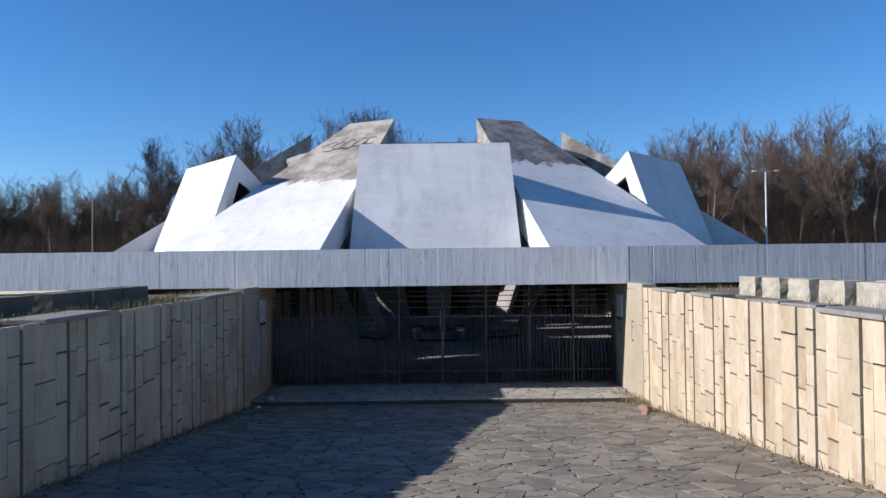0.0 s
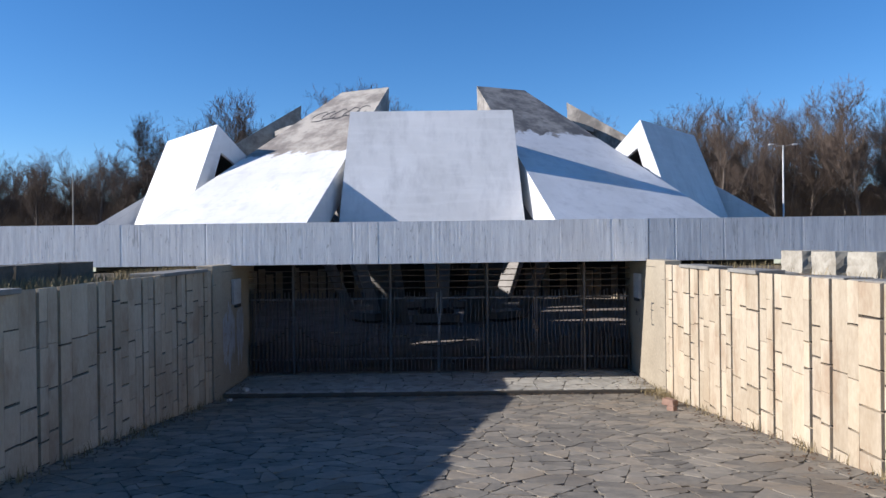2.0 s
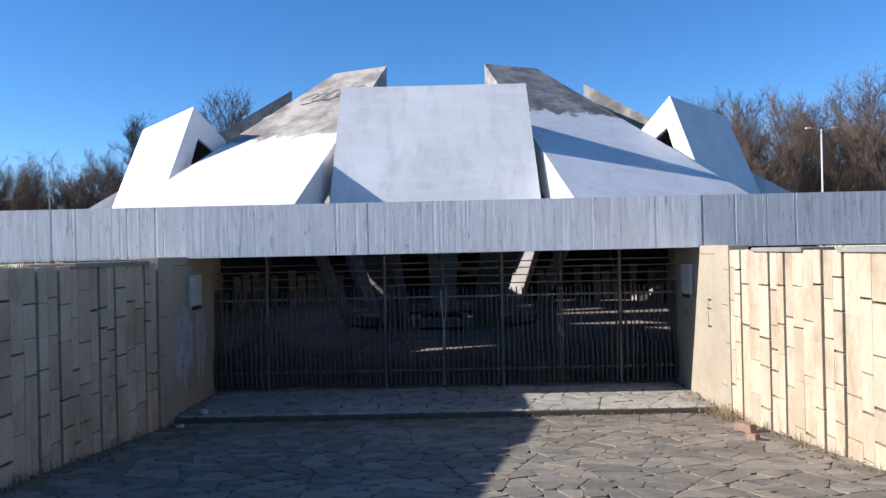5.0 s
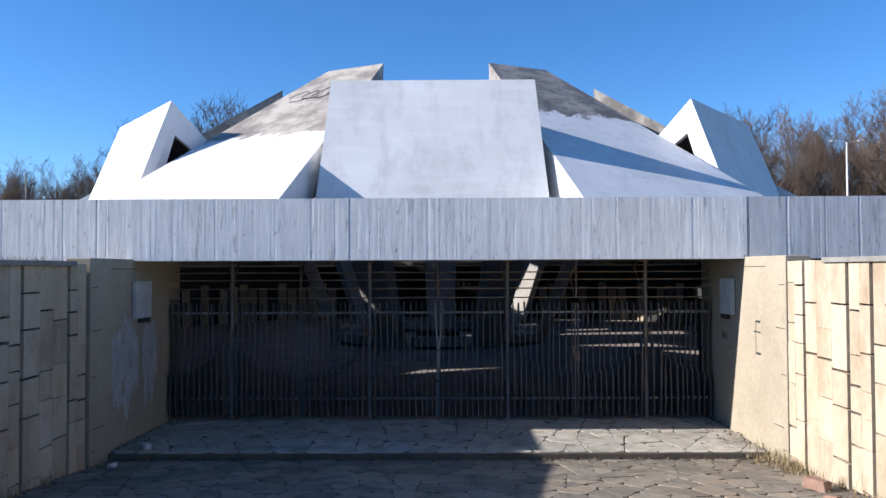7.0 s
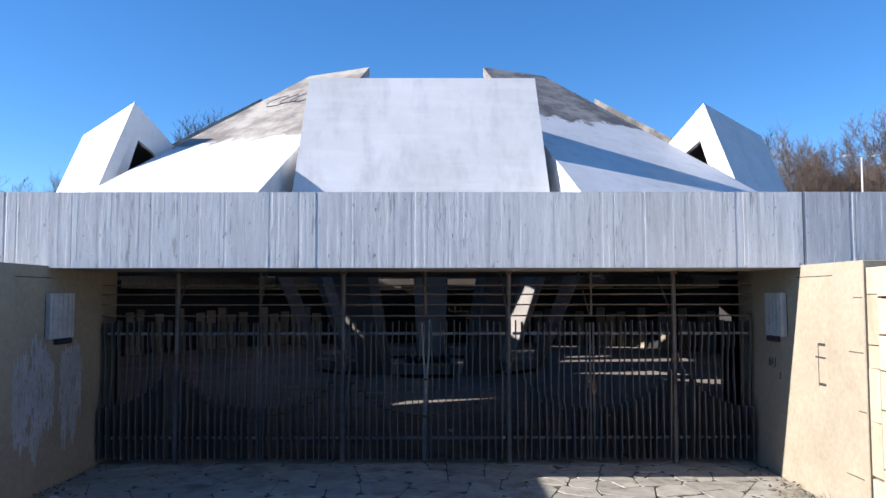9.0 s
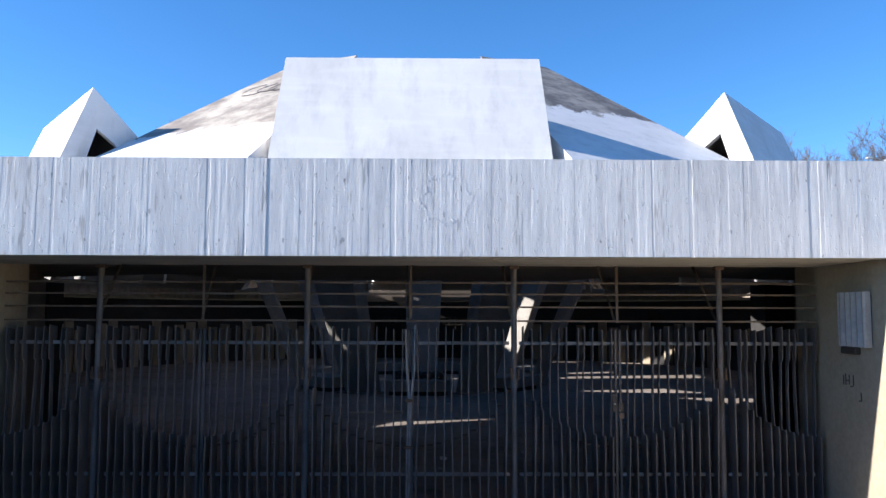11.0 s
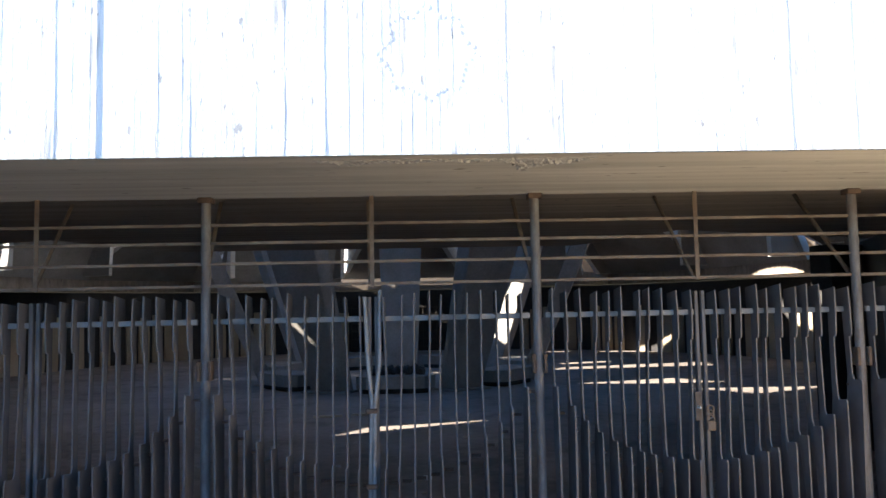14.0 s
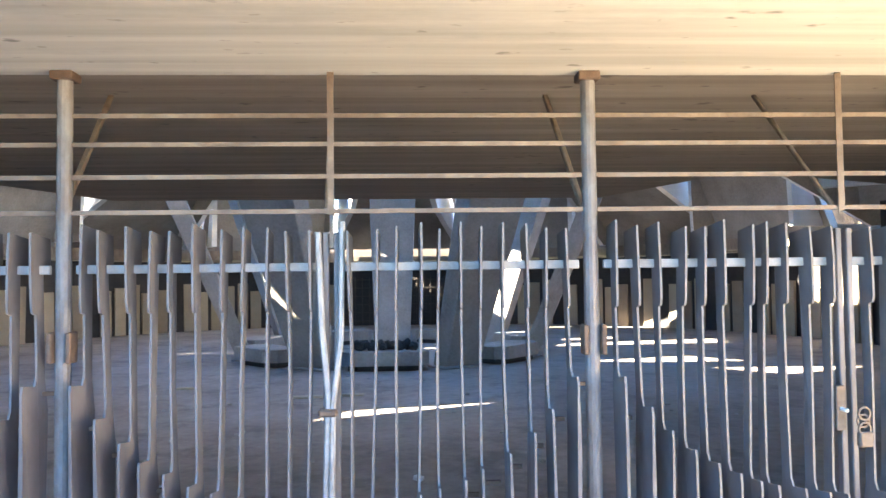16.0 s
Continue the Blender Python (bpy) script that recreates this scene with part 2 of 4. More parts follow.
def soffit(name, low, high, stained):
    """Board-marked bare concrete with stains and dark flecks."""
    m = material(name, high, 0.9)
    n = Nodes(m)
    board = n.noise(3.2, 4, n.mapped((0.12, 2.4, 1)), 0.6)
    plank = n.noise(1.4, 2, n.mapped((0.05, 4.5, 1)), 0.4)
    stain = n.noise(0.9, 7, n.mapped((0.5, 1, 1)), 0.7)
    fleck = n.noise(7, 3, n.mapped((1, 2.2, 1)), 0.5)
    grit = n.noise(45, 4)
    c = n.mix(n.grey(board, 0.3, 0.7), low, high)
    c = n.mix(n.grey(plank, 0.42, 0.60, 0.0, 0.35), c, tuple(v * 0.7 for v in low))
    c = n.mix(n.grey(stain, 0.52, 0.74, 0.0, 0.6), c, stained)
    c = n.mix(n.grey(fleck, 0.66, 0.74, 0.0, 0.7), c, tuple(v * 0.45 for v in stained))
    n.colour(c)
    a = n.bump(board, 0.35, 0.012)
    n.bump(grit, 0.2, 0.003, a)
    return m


M_SPALL = weathered("torn_concrete", (0.27, 0.245, 0.21), (0.56, 0.53, 0.48), 0.95, 40, 9, 0.6)
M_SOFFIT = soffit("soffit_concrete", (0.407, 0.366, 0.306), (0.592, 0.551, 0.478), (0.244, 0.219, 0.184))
# darker copy of the same concrete: the hall's shade is put into its colour
M_SOFFIT_SHADE = soffit("soffit_concrete_shade", (0.22, 0.18, 0.145), (0.345, 0.29, 0.24), (0.145, 0.118, 0.095))

# ---- ground ----
X0, X1 = -4.13, 4.10          # faces of the ramp's walls
SLOPE, FOOT = 0.09, 16.1      # the ramp falls towards the doorway
TOP = 2.40                    # top of the walls
LEVEL = 2.32                  # ground beside the ramp
HALL = -0.35                  # hall floor


def ramp_z(y):
    return -0.04 + SLOPE * (FOOT - y)


def sheet(name, quads, mat, label, cat):
    bm = bmesh.new()
    for q in quads:
        bm.faces.new([bm.verts.new(c) for c in q])
    return tagged(part(name, bm, mat), label, cat, kind="structure")


sheet("ramp_bed", [[(X0 - .3, -14, ramp_z(-14) - .016), (X1 + .3, -14, ramp_z(-14) - .016), (X1 + .3, FOOT, ramp_z(FOOT) - .016), (X0 - .3, FOOT, ramp_z(FOOT) - .016)]],
      M_BED, "dark earth bed under the paving of the ramp", "ground")
HX, HY0, HY1 = 17.0, 17.0, 53.0      # sunk hall
flat = lambda x0, x1, y0, y1: [(x0, y0, LEVEL), (x1, y0, LEVEL), (x1, y1, LEVEL), (x0, y1, LEVEL)]
sheet("ground", [flat(-900, X0 - .25, -900, HY0), flat(X1 + .25, 900, -900, HY0), flat(X0 - .25, X1 + .25, -900, -14),
                 flat(-900, -HX, HY0, HY1), flat(HX, 900, HY0, HY1), flat(-900, 900, HY1, 1500)],
      M_SOIL, "dry brown winter soil with dead grass and leaves", "ground")

# ---- walls of the ramp ----
for nm, xa, xb in (("wall_west", X0 - .3, X0 - .045), ("wall_east", X1 + .045, X1 + .3)):
    tagged(part(nm, boxed((xa, -14, -0.4), (xb, 15.60, TOP - .03)), M_GAP), "retaining wall beside the ramp clad in pale limestone slabs", "wall", kind="structure")
for nm, xa, xb in (("wall_jamb_west", X0 - .3, X0), ("wall_jamb_east", X1, X1 + .3)):
    tagged(part(nm, boxed((xa, 15.62, -0.4), (xb, 18.6, TOP + .07), 0.008), M_PLASTER), "plain plastered end of the retaining wall by the gate", "wall", kind="structure")
tagged(part("wall_start", boxed((X0 - .3, -14.4, 0), (X1 + .3, -14, 3.0)), M_PLASTER), "plain wall at the head of the ramp", "wall", kind="structure")

# ---- the building ----
FY, FB, FT = 16.835, 2.445, 3.28   # fascia: face, underside, top
GY = 18.15                       # line of the gate
CX, CY = -0.24, 35.6             # middle of the hall
TURN7 = 360 / 7


def polar(az, side, r, z):
    """A place by the angle az about the hall's middle (0 faces the ramp), sideways offset, distance and height."""
    a = radians(az)
    return Vector((CX + side * math.cos(a) - r * math.sin(a), CY - side * math.sin(a) - r * math.cos(a), z))


# deck with its seven-cornered opening
corners = []
for k in range(7):
    for side, r, off in ((2.66, 12.15, 0), (-2.66, 12.15, 0), (3.1, 14.2, TURN7 / 2), (-3.1, 14.2, TURN7 / 2)):
        p = polar(-(k * TURN7 + off), side, r, 0)
        corners.append((math.atan2(p.y - CY, p.x - CX), (p - Vector((CX, CY, 0))).length))
corners.sort()


def ring_r(a):
    """Distance of the opening's edge at the angle a."""
    m = len(corners)
    for k in range(m):
        a0, r0 = corners[k]
        a1, r1 = corners[(k + 1) % m]
        if k == m - 1:
            a1 += 2 * math.pi
        for aa in (a, a + 2 * math.pi):
            if a0 <= aa <= a1 + 1e-9:
                p0, p1 = Vector((r0 * math.cos(a0), r0 * math.sin(a0))), Vector((r1 * math.cos(a1), r1 * math.sin(a1)))
                d, e = Vector((math.cos(aa), math.sin(aa))), p1 - p0
                return (p0.x * e.y - p0.y * e.x) / (d.x * e.y - d.y * e.x)
    return corners[0][1]


DX0, DX1, DY0, DY1 = -20.0, 20.0, GY + .03, 54.0
angles = sorted([a for a, _ in corners] + [math.atan2(y - CY, x - CX) for x in (DX0, DX1) for y in (DY0, DY1)])
bm = bmesh.new()
rings = []
for z in (FB + .06, FT - .25):
    inner, outer = [], []
    for a in angles:
        c, s_ = math.cos(a), math.sin(a)
        r = ring_r(a)
        inner.append(bm.verts.new((CX + r * c, CY + r * s_, z)))
        t = min(((DX1 if c > 0 else DX0) - CX) / c if abs(c) > 1e-6 else 1e9, ((DY1 if s_ > 0 else DY0) - CY) / s_ if abs(s_) > 1e-6 else 1e9)
        outer.append(bm.verts.new((CX + t * c, CY + t * s_, z)))
    rings.append((inner, outer))
(li, lo_), (ui, uo) = rings
m = len(angles)
for k in range(m):
    j = (k + 1) % m
    bm.faces.new((li[k], li[j], lo_[j], lo_[k]))
    bm.faces.new((ui[j], ui[k], uo[k], uo[j]))
    bm.faces.new((li[j], li[k], ui[k], ui[j]))
    bm.faces.new((lo_[k], lo_[j], uo[j], uo[k]))
tagged(part("ceiling", bm, M_SOFFIT_SHADE), "board-marked bare concrete soffit inside the gate, coloured darker for shade", "ceiling", kind="structure")

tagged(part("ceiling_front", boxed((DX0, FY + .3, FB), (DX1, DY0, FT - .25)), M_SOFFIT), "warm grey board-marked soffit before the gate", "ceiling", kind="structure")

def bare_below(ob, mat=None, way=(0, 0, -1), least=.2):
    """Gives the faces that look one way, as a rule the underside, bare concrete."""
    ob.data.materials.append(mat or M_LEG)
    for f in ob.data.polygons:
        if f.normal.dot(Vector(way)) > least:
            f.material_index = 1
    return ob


def tangent(az, s_):
    a = radians(az)
    return (-s_ * math.cos(a), s_ * math.sin(a), 0)


# fascia with its board marks
random.seed(3)
bm = bmesh.new()
zs = [FB, FB + .2, FB + .42, FB + .62, FT]
cols, x = [], DX0
while x < DX1:
    cols.append(x)
    x += random.choice((.018, .025, .03, .04, .05, .08)) * random.uniform(.8, 1.2)
cols.append(DX1)
prev = None
for k in range(len(cols) - 1):
    xa, xb = cols[k] + .003, cols[k + 1] - .002
    base = random.gauss(0, .0003) + (.0016 if random.random() < .03 else 0)
    ra, rb = [], []
    for z in zs:
        d = base + random.gauss(0, .00015)
        ra.append(bm.verts.new((xa + random.gauss(0, .0015), FY + d, z)))
        rb.append(bm.verts.new((xb + random.gauss(0, .0015), FY + d + random.gauss(0, .00015), z)))
    for a, b in zip(range(4), range(1, 5)):
        bm.faces.new((ra[a], rb[a], rb[b], ra[b]))
        if prev:
            bm.faces.new((prev[a], ra[a], ra[b], prev[b]))
    prev = rb
back = [bm.verts.new(c) for c in ((DX0, FY + .3, FB), (DX1, FY + .3, FB), (DX1, FY + .3, FT), (DX0, FY + .3, FT))]
front = [bm.verts.new(c) for c in ((DX0, FY - .002, FB - .004), (DX1, FY - .002, FB - .004), (DX1, FY + .004, FT), (DX0, FY + .004, FT))]
bm.faces.new((front[0], back[0], back[1], front[1]))
bm.faces.new((front[3], front[2], back[2], back[3]))
bm.faces.new((back[3], back[2], back[1], back[0]))
fascia = tagged(bare_below(part("fascia", bm, M_BOARD), M_SOFFIT), "pale board-marked concrete fascia with a chipped lower edge", "fascia", kind="structure")
# open joints between the fascia's castings, and the trace of a taken-down round emblem
for x in (-11.6, -6.34, -1.23, 4.14, 9.4):
    part("joint", boxed((x - .004, FY - .003, FB), (x + .004, FY + .01, FT - .002)), M_GAP if x > 3 else M_BOARD, fascia)
bm = bmesh.new()
random.seed(8)
for k in range(46):
    a = k / 46 * 2 * math.pi
    r = .205 + .018 * math.cos(8 * a) + random.gauss(0, .006)
    s_ = random.uniform(.005, .011)
    bmesh.ops.create_icosphere(bm, subdivisions=1, radius=s_, matrix=Matrix.Translation((.30 + r * math.cos(a), FY - .001, 2.93 + r * math.sin(a))) @ Matrix.Diagonal((1.5, .12, 1.5, 1)))
part("emblem_trace", bm, M_BOARD, fascia, "rough round trace of a removed emblem")
# broken lower lip: two torn patches joined by a ragged ledge
def spall(x0, x1, y0, step, seed):
    rnd = random.Random(seed)
    bm = bmesh.new()
    grid = {}
    deep_at = lambda x: .06 + .05 * math.sin(9 * x) ** 2 + .11 * math.exp(-((x + .05) / .07) ** 2) + .27 * math.exp(-((x - .80) / .085) ** 2) + .10 * math.exp(-((x - .98) / .10) ** 2)
    nx = int((x1 - x0) / step)
    for i in range(nx + 1):
        x = x0 + i * step
        fade = min(1, (x - x0) / .15, (x1 - x) / .15)
        reach = deep_at(x) * max(.15, fade) * rnd.uniform(.75, 1.1)
        for j in range(40):
            y = j * step
            if y > reach:
                break
            low = .004 + .012 * rnd.random() * math.sin(math.pi * min(1, (y + .01) / (reach + .02)))
            grid[i, j] = bm.verts.new((x + rnd.gauss(0, step * .2), y0 + y + rnd.gauss(0, step * .2), FB - low))
    for i, j in list(grid):
        q = [grid.get(k) for k in ((i, j), (i, j + 1), (i + 1, j + 1), (i + 1, j))]
        if None not in q:
            bm.faces.new(q)
    rim = [e for e in bm.edges if e.is_boundary]
    up = bmesh.ops.extrude_edge_only(bm, edges=rim)["geom"]
    for v in up:
        if isinstance(v, bmesh.types.BMVert):
            v.co.z = FB + .004
    bmesh.ops.recalc_face_normals(bm, faces=bm.faces[:])
    return bm


part("spalled_edge", spall(-.27, 1.16, FY + .10, .014, 12), M_SPALL, fascia, "torn pale concrete along the lower edge")


def slab(outline, thick):
    """A slab between an outline of four places and the same moved down by thick."""
    bm = bmesh.new()
    a = [bm.verts.new(p) for p in outline]
    b = [bm.verts.new(p - Vector((0, 0, thick))) for p in outline]
    bm.faces.new(a)
    bm.faces.new(b[::-1])
    k = len(outline)
    for i in range(k):
        bm.faces.new((b[i], b[(i + 1) % k], a[(i + 1) % k], a[i]))
    bmesh.ops.recalc_face_normals(bm, faces=bm.faces[:])
    return bm


def plate(az, side, profile, thick):
    """An upright plate with a profile of (distance, height), standing on a radius."""
    bm = bmesh.new()
    rows_ = [[bm.verts.new(polar(az, side + d, r, z)) for r, z in profile] for d in (0, thick)]
    bm.faces.new(rows_[0])
    bm.faces.new(rows_[1][::-1])
    k = len(profile)
    for i in range(k):
        bm.faces.new((rows_[0][i], rows_[0][(i + 1) % k], rows_[1][(i + 1) % k], rows_[1][i]))
    bmesh.ops.recalc_face_normals(bm, faces=bm.faces[:])
    return bm


HI_R, HI_Z, HI_W = 5.89, 8.67, 1.03      # crown of the long slabs, which fall 1 in 1.52 and widen 0.38
LO_R, LO_Z, LO_W = 10.79, 6.88, 2.46     # crown of the steep slabs, which fall 1 in 0.38


def long_slab(az, mat, end=2.95, deep_=1.15):
    th = empty("long_roof_slab", "long sloping white roof slab with a bare concrete crown", "roof slab", "long roof slabs")
    drop = HI_Z - end
    r1, w1 = HI_R + 1.52 * drop, HI_W + .38 * drop
    top = [polar(az, -HI_W, HI_R, HI_Z), polar(az, HI_W, HI_R, HI_Z), polar(az, w1, r1, end), polar(az, -w1, r1, end)]
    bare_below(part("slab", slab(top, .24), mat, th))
    for s_ in (-1, 1):
        # deep side beam under the slab's edge
        bm = bmesh.new()
        def at(r, z, inn):
            w = HI_W + .38 * (r - HI_R) / 1.52 - inn
            return bm.verts.new(polar(az, s_ * w, r, z))
        edge = lambda r: HI_Z - (r - HI_R) / 1.52 - .245
        prof = [(HI_R + .02, edge(HI_R)), (r1 - .4, edge(r1 - .4)), (r1 - 1.6, edge(r1 - 1.6) - .81), (8.6, edge(8.6) - deep_), (HI_R + .02, edge(HI_R) - deep_)]
        a, b = [at(r, z, .004) for r, z in prof], [at(r, z, .22) for r, z in prof]
        bm.faces.new(a)
        bm.faces.new(b[::-1])
        for i in range(5):
            bm.faces.new((a[i], a[(i + 1) % 5], b[(i + 1) % 5], b[i]))
        bmesh.ops.recalc_face_normals(bm, faces=bm.faces[:])
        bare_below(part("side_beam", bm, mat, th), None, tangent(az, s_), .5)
    return th


def steep_slab(az):
    th = empty("steep_roof_slab", "steep white painted roof slab with side walls", "roof slab", "steep roof slabs")
    drop = LO_Z - 2.95
    r1, w1 = LO_R + .38 * drop, LO_W + .06 * drop
    nrm = Vector((math.sin(radians(az)), math.cos(radians(az)), 0)) * .22
    a = [polar(az, -LO_W, LO_R, LO_Z), polar(az, LO_W, LO_R, LO_Z), polar(az, w1, r1, 2.95), polar(az, -w1, r1, 2.95)]
    bm = bmesh.new()
    va = [bm.verts.new(p) for p in a]
    vb = [bm.verts.new(p + nrm - Vector((0, 0, .21 if p.z > 4 else .08))) for p in a]
    bm.faces.new(va)
    bm.faces.new(vb[::-1])
    for i in range(4):
        bm.faces.new((vb[i], vb[(i + 1) % 4], va[(i + 1) % 4], va[i]))
    bmesh.ops.recalc_face_normals(bm, faces=bm.faces[:])
    bare_below(part("slab", bm, M_PAINT, th))
    prof = [(LO_R - .004, LO_Z - .006), (9.2, 5.32), (9.9, 5.2), (10.3, 5.68), (10.68, 5.96), (10.9, 5.2), (11.0, 3.0), (r1 - .24, 3.0)]
    for s_ in (-1, 1):
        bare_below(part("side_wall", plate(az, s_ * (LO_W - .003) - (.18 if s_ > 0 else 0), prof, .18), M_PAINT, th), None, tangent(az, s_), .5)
    w = LO_W - .19
    part("back_slab", slab([polar(az, -w, LO_R - .03, LO_Z - .03), polar(az, w, LO_R - .03, LO_Z - .03), polar(az, w, 9.2, 5.4), polar(az, -w, 9.2, 5.4)], .2), M_LEG, th)
    return th


for k in range(7):
    az = k * TURN7
    th = steep_slab(az)
    if k == 1:
        th.location = (-.2, -.08, 0)
    long_slab(az + TURN7 / 2, M_PAINT_E if k > 3 else M_PAINT_W, 3.3 if k == 3 else 2.95, (.85, 1.15, 1.15, 2.3)[k] if k < 4 else 1.15)

# unseen ring-shaped lid between the long slabs, added to block sun through the crown
bm = bmesh.new()
lid = []
for z in (7.3, 7.5):
    for r in (1.9, 7.15):
        lid.append([bm.verts.new((CX + r * math.cos(k / 28 * 2 * math.pi), CY + r * math.sin(k / 28 * 2 * math.pi), z)) for k in range(28)])
for k in range(28):
    j = (k + 1) % 28
    bm.faces.new((lid[0][k], lid[0][j], lid[1][j], lid[1][k])[::-1])
    bm.faces.new((lid[2][k], lid[2][j], lid[3][j], lid[3][k]))
    bm.faces.new((lid[1][k], lid[1][j], lid[3][j], lid[3][k]))
    bm.faces.new((lid[2][k], lid[2][j], lid[0][j], lid[0][k]))
# unseen skirts hung from the ring between the long slabs, added to cut sun strips
for a0, a1, low in ((42, 68, 5.72), (104, 119, 5.85)):
    for j in range(6):
        b0, b1 = a0 + (a1 - a0) * j / 6, a0 + (a1 - a0) * (j + 1) / 6
        c = [polar(b0, 0, 6.9, 0), polar(b1, 0, 6.9, 0), polar(b1, 0, 7.1, 0), polar(b0, 0, 7.1, 0)]
        lo_v, hi_v = [bm.verts.new((p.x, p.y, low)) for p in c], [bm.verts.new((p.x, p.y, 7.296)) for p in c]
        bm.faces.new(lo_v[::-1]); bm.faces.new(hi_v)
        for i in range(4):
            bm.faces.new((lo_v[i], lo_v[(i + 1) % 4], hi_v[(i + 1) % 4], hi_v[i]))
tagged(part("ceiling_crown", bm, M_LEG), "unseen concrete ring added over the hall to block sun", "ceiling", kind="structure")

# scrawl of black spray paint on the bare crown of a long slab
th = empty("spray_scrawl", "illegible black spray-painted scrawl on a bare roof slab", "graffiti")
az = TURN7 / 2
for j, (ts, rs, wob) in enumerate(((-.75, 7.8, .2), (-.35, 7.75, .16), (.05, 7.7, .2), (.5, 7.62, .17), (.9, 7.55, .15))):
    bm = bmesh.new()
    ring = []
    for k in range(26):
        a = k / 25 * 2 * math.pi * (.9 + .15 * (j % 2))
        t, r = ts + (wob + .08) * math.cos(a) + .05 * math.sin(3 * a + j), rs + wob * 1.7 * math.sin(a) + .06 * math.cos(2 * a)
        for d in (0, .045):
            rr = r + d * 1.5
            ring.append(bm.verts.new(polar(az, t + d, rr, HI_Z - (rr - HI_R) / 1.52 + .006)))
    for k in range(0, len(ring) - 2, 2):
        bm.faces.new((ring[k], ring[k + 1], ring[k + 3], ring[k + 2]))
    part("stroke", bm, M_SPRAY, th)

# ---- hall ----
tagged(part("floor", boxed((-HX, GY + .35, HALL - .3), (HX, HY1, HALL)), M_FLOOR), "dusty grey-brown concrete floor of the hall", "floor", kind="structure")
tagged(part("platform", boxed((X0 + .002, FOOT, -0.35), (X1 - .002, GY + .34, 0.038), 0.01), M_BED), "doorstep before the gate, paved with pale flagstones", "step", kind="structure")
for nm, s_ in (("hall_wall_west", -1), ("hall_wall_east", 1)):
    q = [(s_ * 4.42, 18.6), (s_ * 4.8, 18.6), (s_ * 6.9, 23.5), (s_ * 6.5, 23.7)]
    tagged(part(nm, prism(q if s_ > 0 else q[::-1], HALL, FB + .058), M_BROWN), "dark brown rendered wall inside the gate", "wall", kind="structure")
for nm, xa, xb in (("hall_return_west", -HX, X0 - .3), ("hall_return_east", X1 + .3, HX)):
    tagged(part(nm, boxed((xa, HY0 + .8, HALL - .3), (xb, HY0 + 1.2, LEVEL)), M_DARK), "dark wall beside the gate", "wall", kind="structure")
RING = 13.5
SIDES = 56
ringwall = empty("hall_ring_wall", "dark round wall of the hall", "wall", kind="structure")
for k in range(SIDES):
    az = (k + .5) * 360 / SIDES
    if min(az, 360 - az) < 27:
        continue
    w = RING * math.tan(math.pi / SIDES)
    bm = bmesh.new()
    c = [polar(az, -w, RING, HALL), polar(az, w, RING, HALL), polar(az, w * 1.02, RING + .3, HALL), polar(az, -w * 1.02, RING + .3, HALL)]
    lo_v, hi_v = [bm.verts.new(p) for p in c], [bm.verts.new(Vector((p.x, p.y, FB - .004))) for p in c]
    bm.faces.new(lo_v[::-1]); bm.faces.new(hi_v)
    for i in range(4):
        bm.faces.new((lo_v[i], lo_v[(i + 1) % 4], hi_v[(i + 1) % 4], hi_v[i]))
    bmesh.ops.recalc_face_normals(bm, faces=bm.faces[:])
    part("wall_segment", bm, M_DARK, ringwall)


# dark barred doors at the back of the hall
for s_ in (-1, 1):
    th = empty("barred_door", "black barred double door at the back of the hall", "door", "barred doors")
    y = CY + RING - .62
    x0, x1 = sorted((CX + s_ * .55, CX + s_ * 2.45))
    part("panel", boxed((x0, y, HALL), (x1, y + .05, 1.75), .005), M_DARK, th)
    for k in range(7):
        x = x0 + .03 + k * (x1 - x0 - .06) / 6
        part("upright", boxed((x - .02, y - .03, HALL), (x + .02, y - .002, 1.75), .004), M_IRON, th)
    for k in range(6):
        z = HALL + .2 + k * .36
        part("crossbar", boxed((x0, y - .045, z - .02), (x1, y - .031, z + .02), .004), M_IRON, th)

# seven leaning legs
def leg():
    th = empty("leaning_column", "tapered bare concrete column leaning outwards", "column", "leaning columns")
    bm = bmesh.new()
    lean = 0.42
    secs = []
    for z, w, wi, d in ((HALL, .40, .56, .20), (3.1, .66, .73, .24), (7.2, .90, .93, .28)):
        r = 3.75 + lean * (z - HALL)
        secs.append([bm.verts.new(c) for c in ((-w, -r - d, z), (w, -r - d, z), (wi, -r + d, z), (-wi, -r + d, z))])
    bm.faces.new(secs[0][::-1]); bm.faces.new(secs[-1])
    for a, b in zip(secs, secs[1:]):
        for i in range(4):
            bm.faces.new((a[i], a[(i + 1) % 4], b[(i + 1) % 4], b[i]))
    bmesh.ops.bevel(bm, geom=bm.edges[:], offset=.02, segments=1, affect="EDGES")
    part("shaft", bm, M_LEG, th)
    part("foot", boxed((-.62, -4.12, HALL), (.62, -3.4, HALL + .05), .015), M_FLOOR, th)
    return th


def about(az):
    return Matrix.Translation((CX, CY, 0)) @ Matrix.Rotation(radians(-az), 4, "Z")


first = leg()
first.matrix_basis = about(TURN7 / 2)
for k in range(1, 7):
    copy_thing(first, about(TURN7 * (k + .5)))


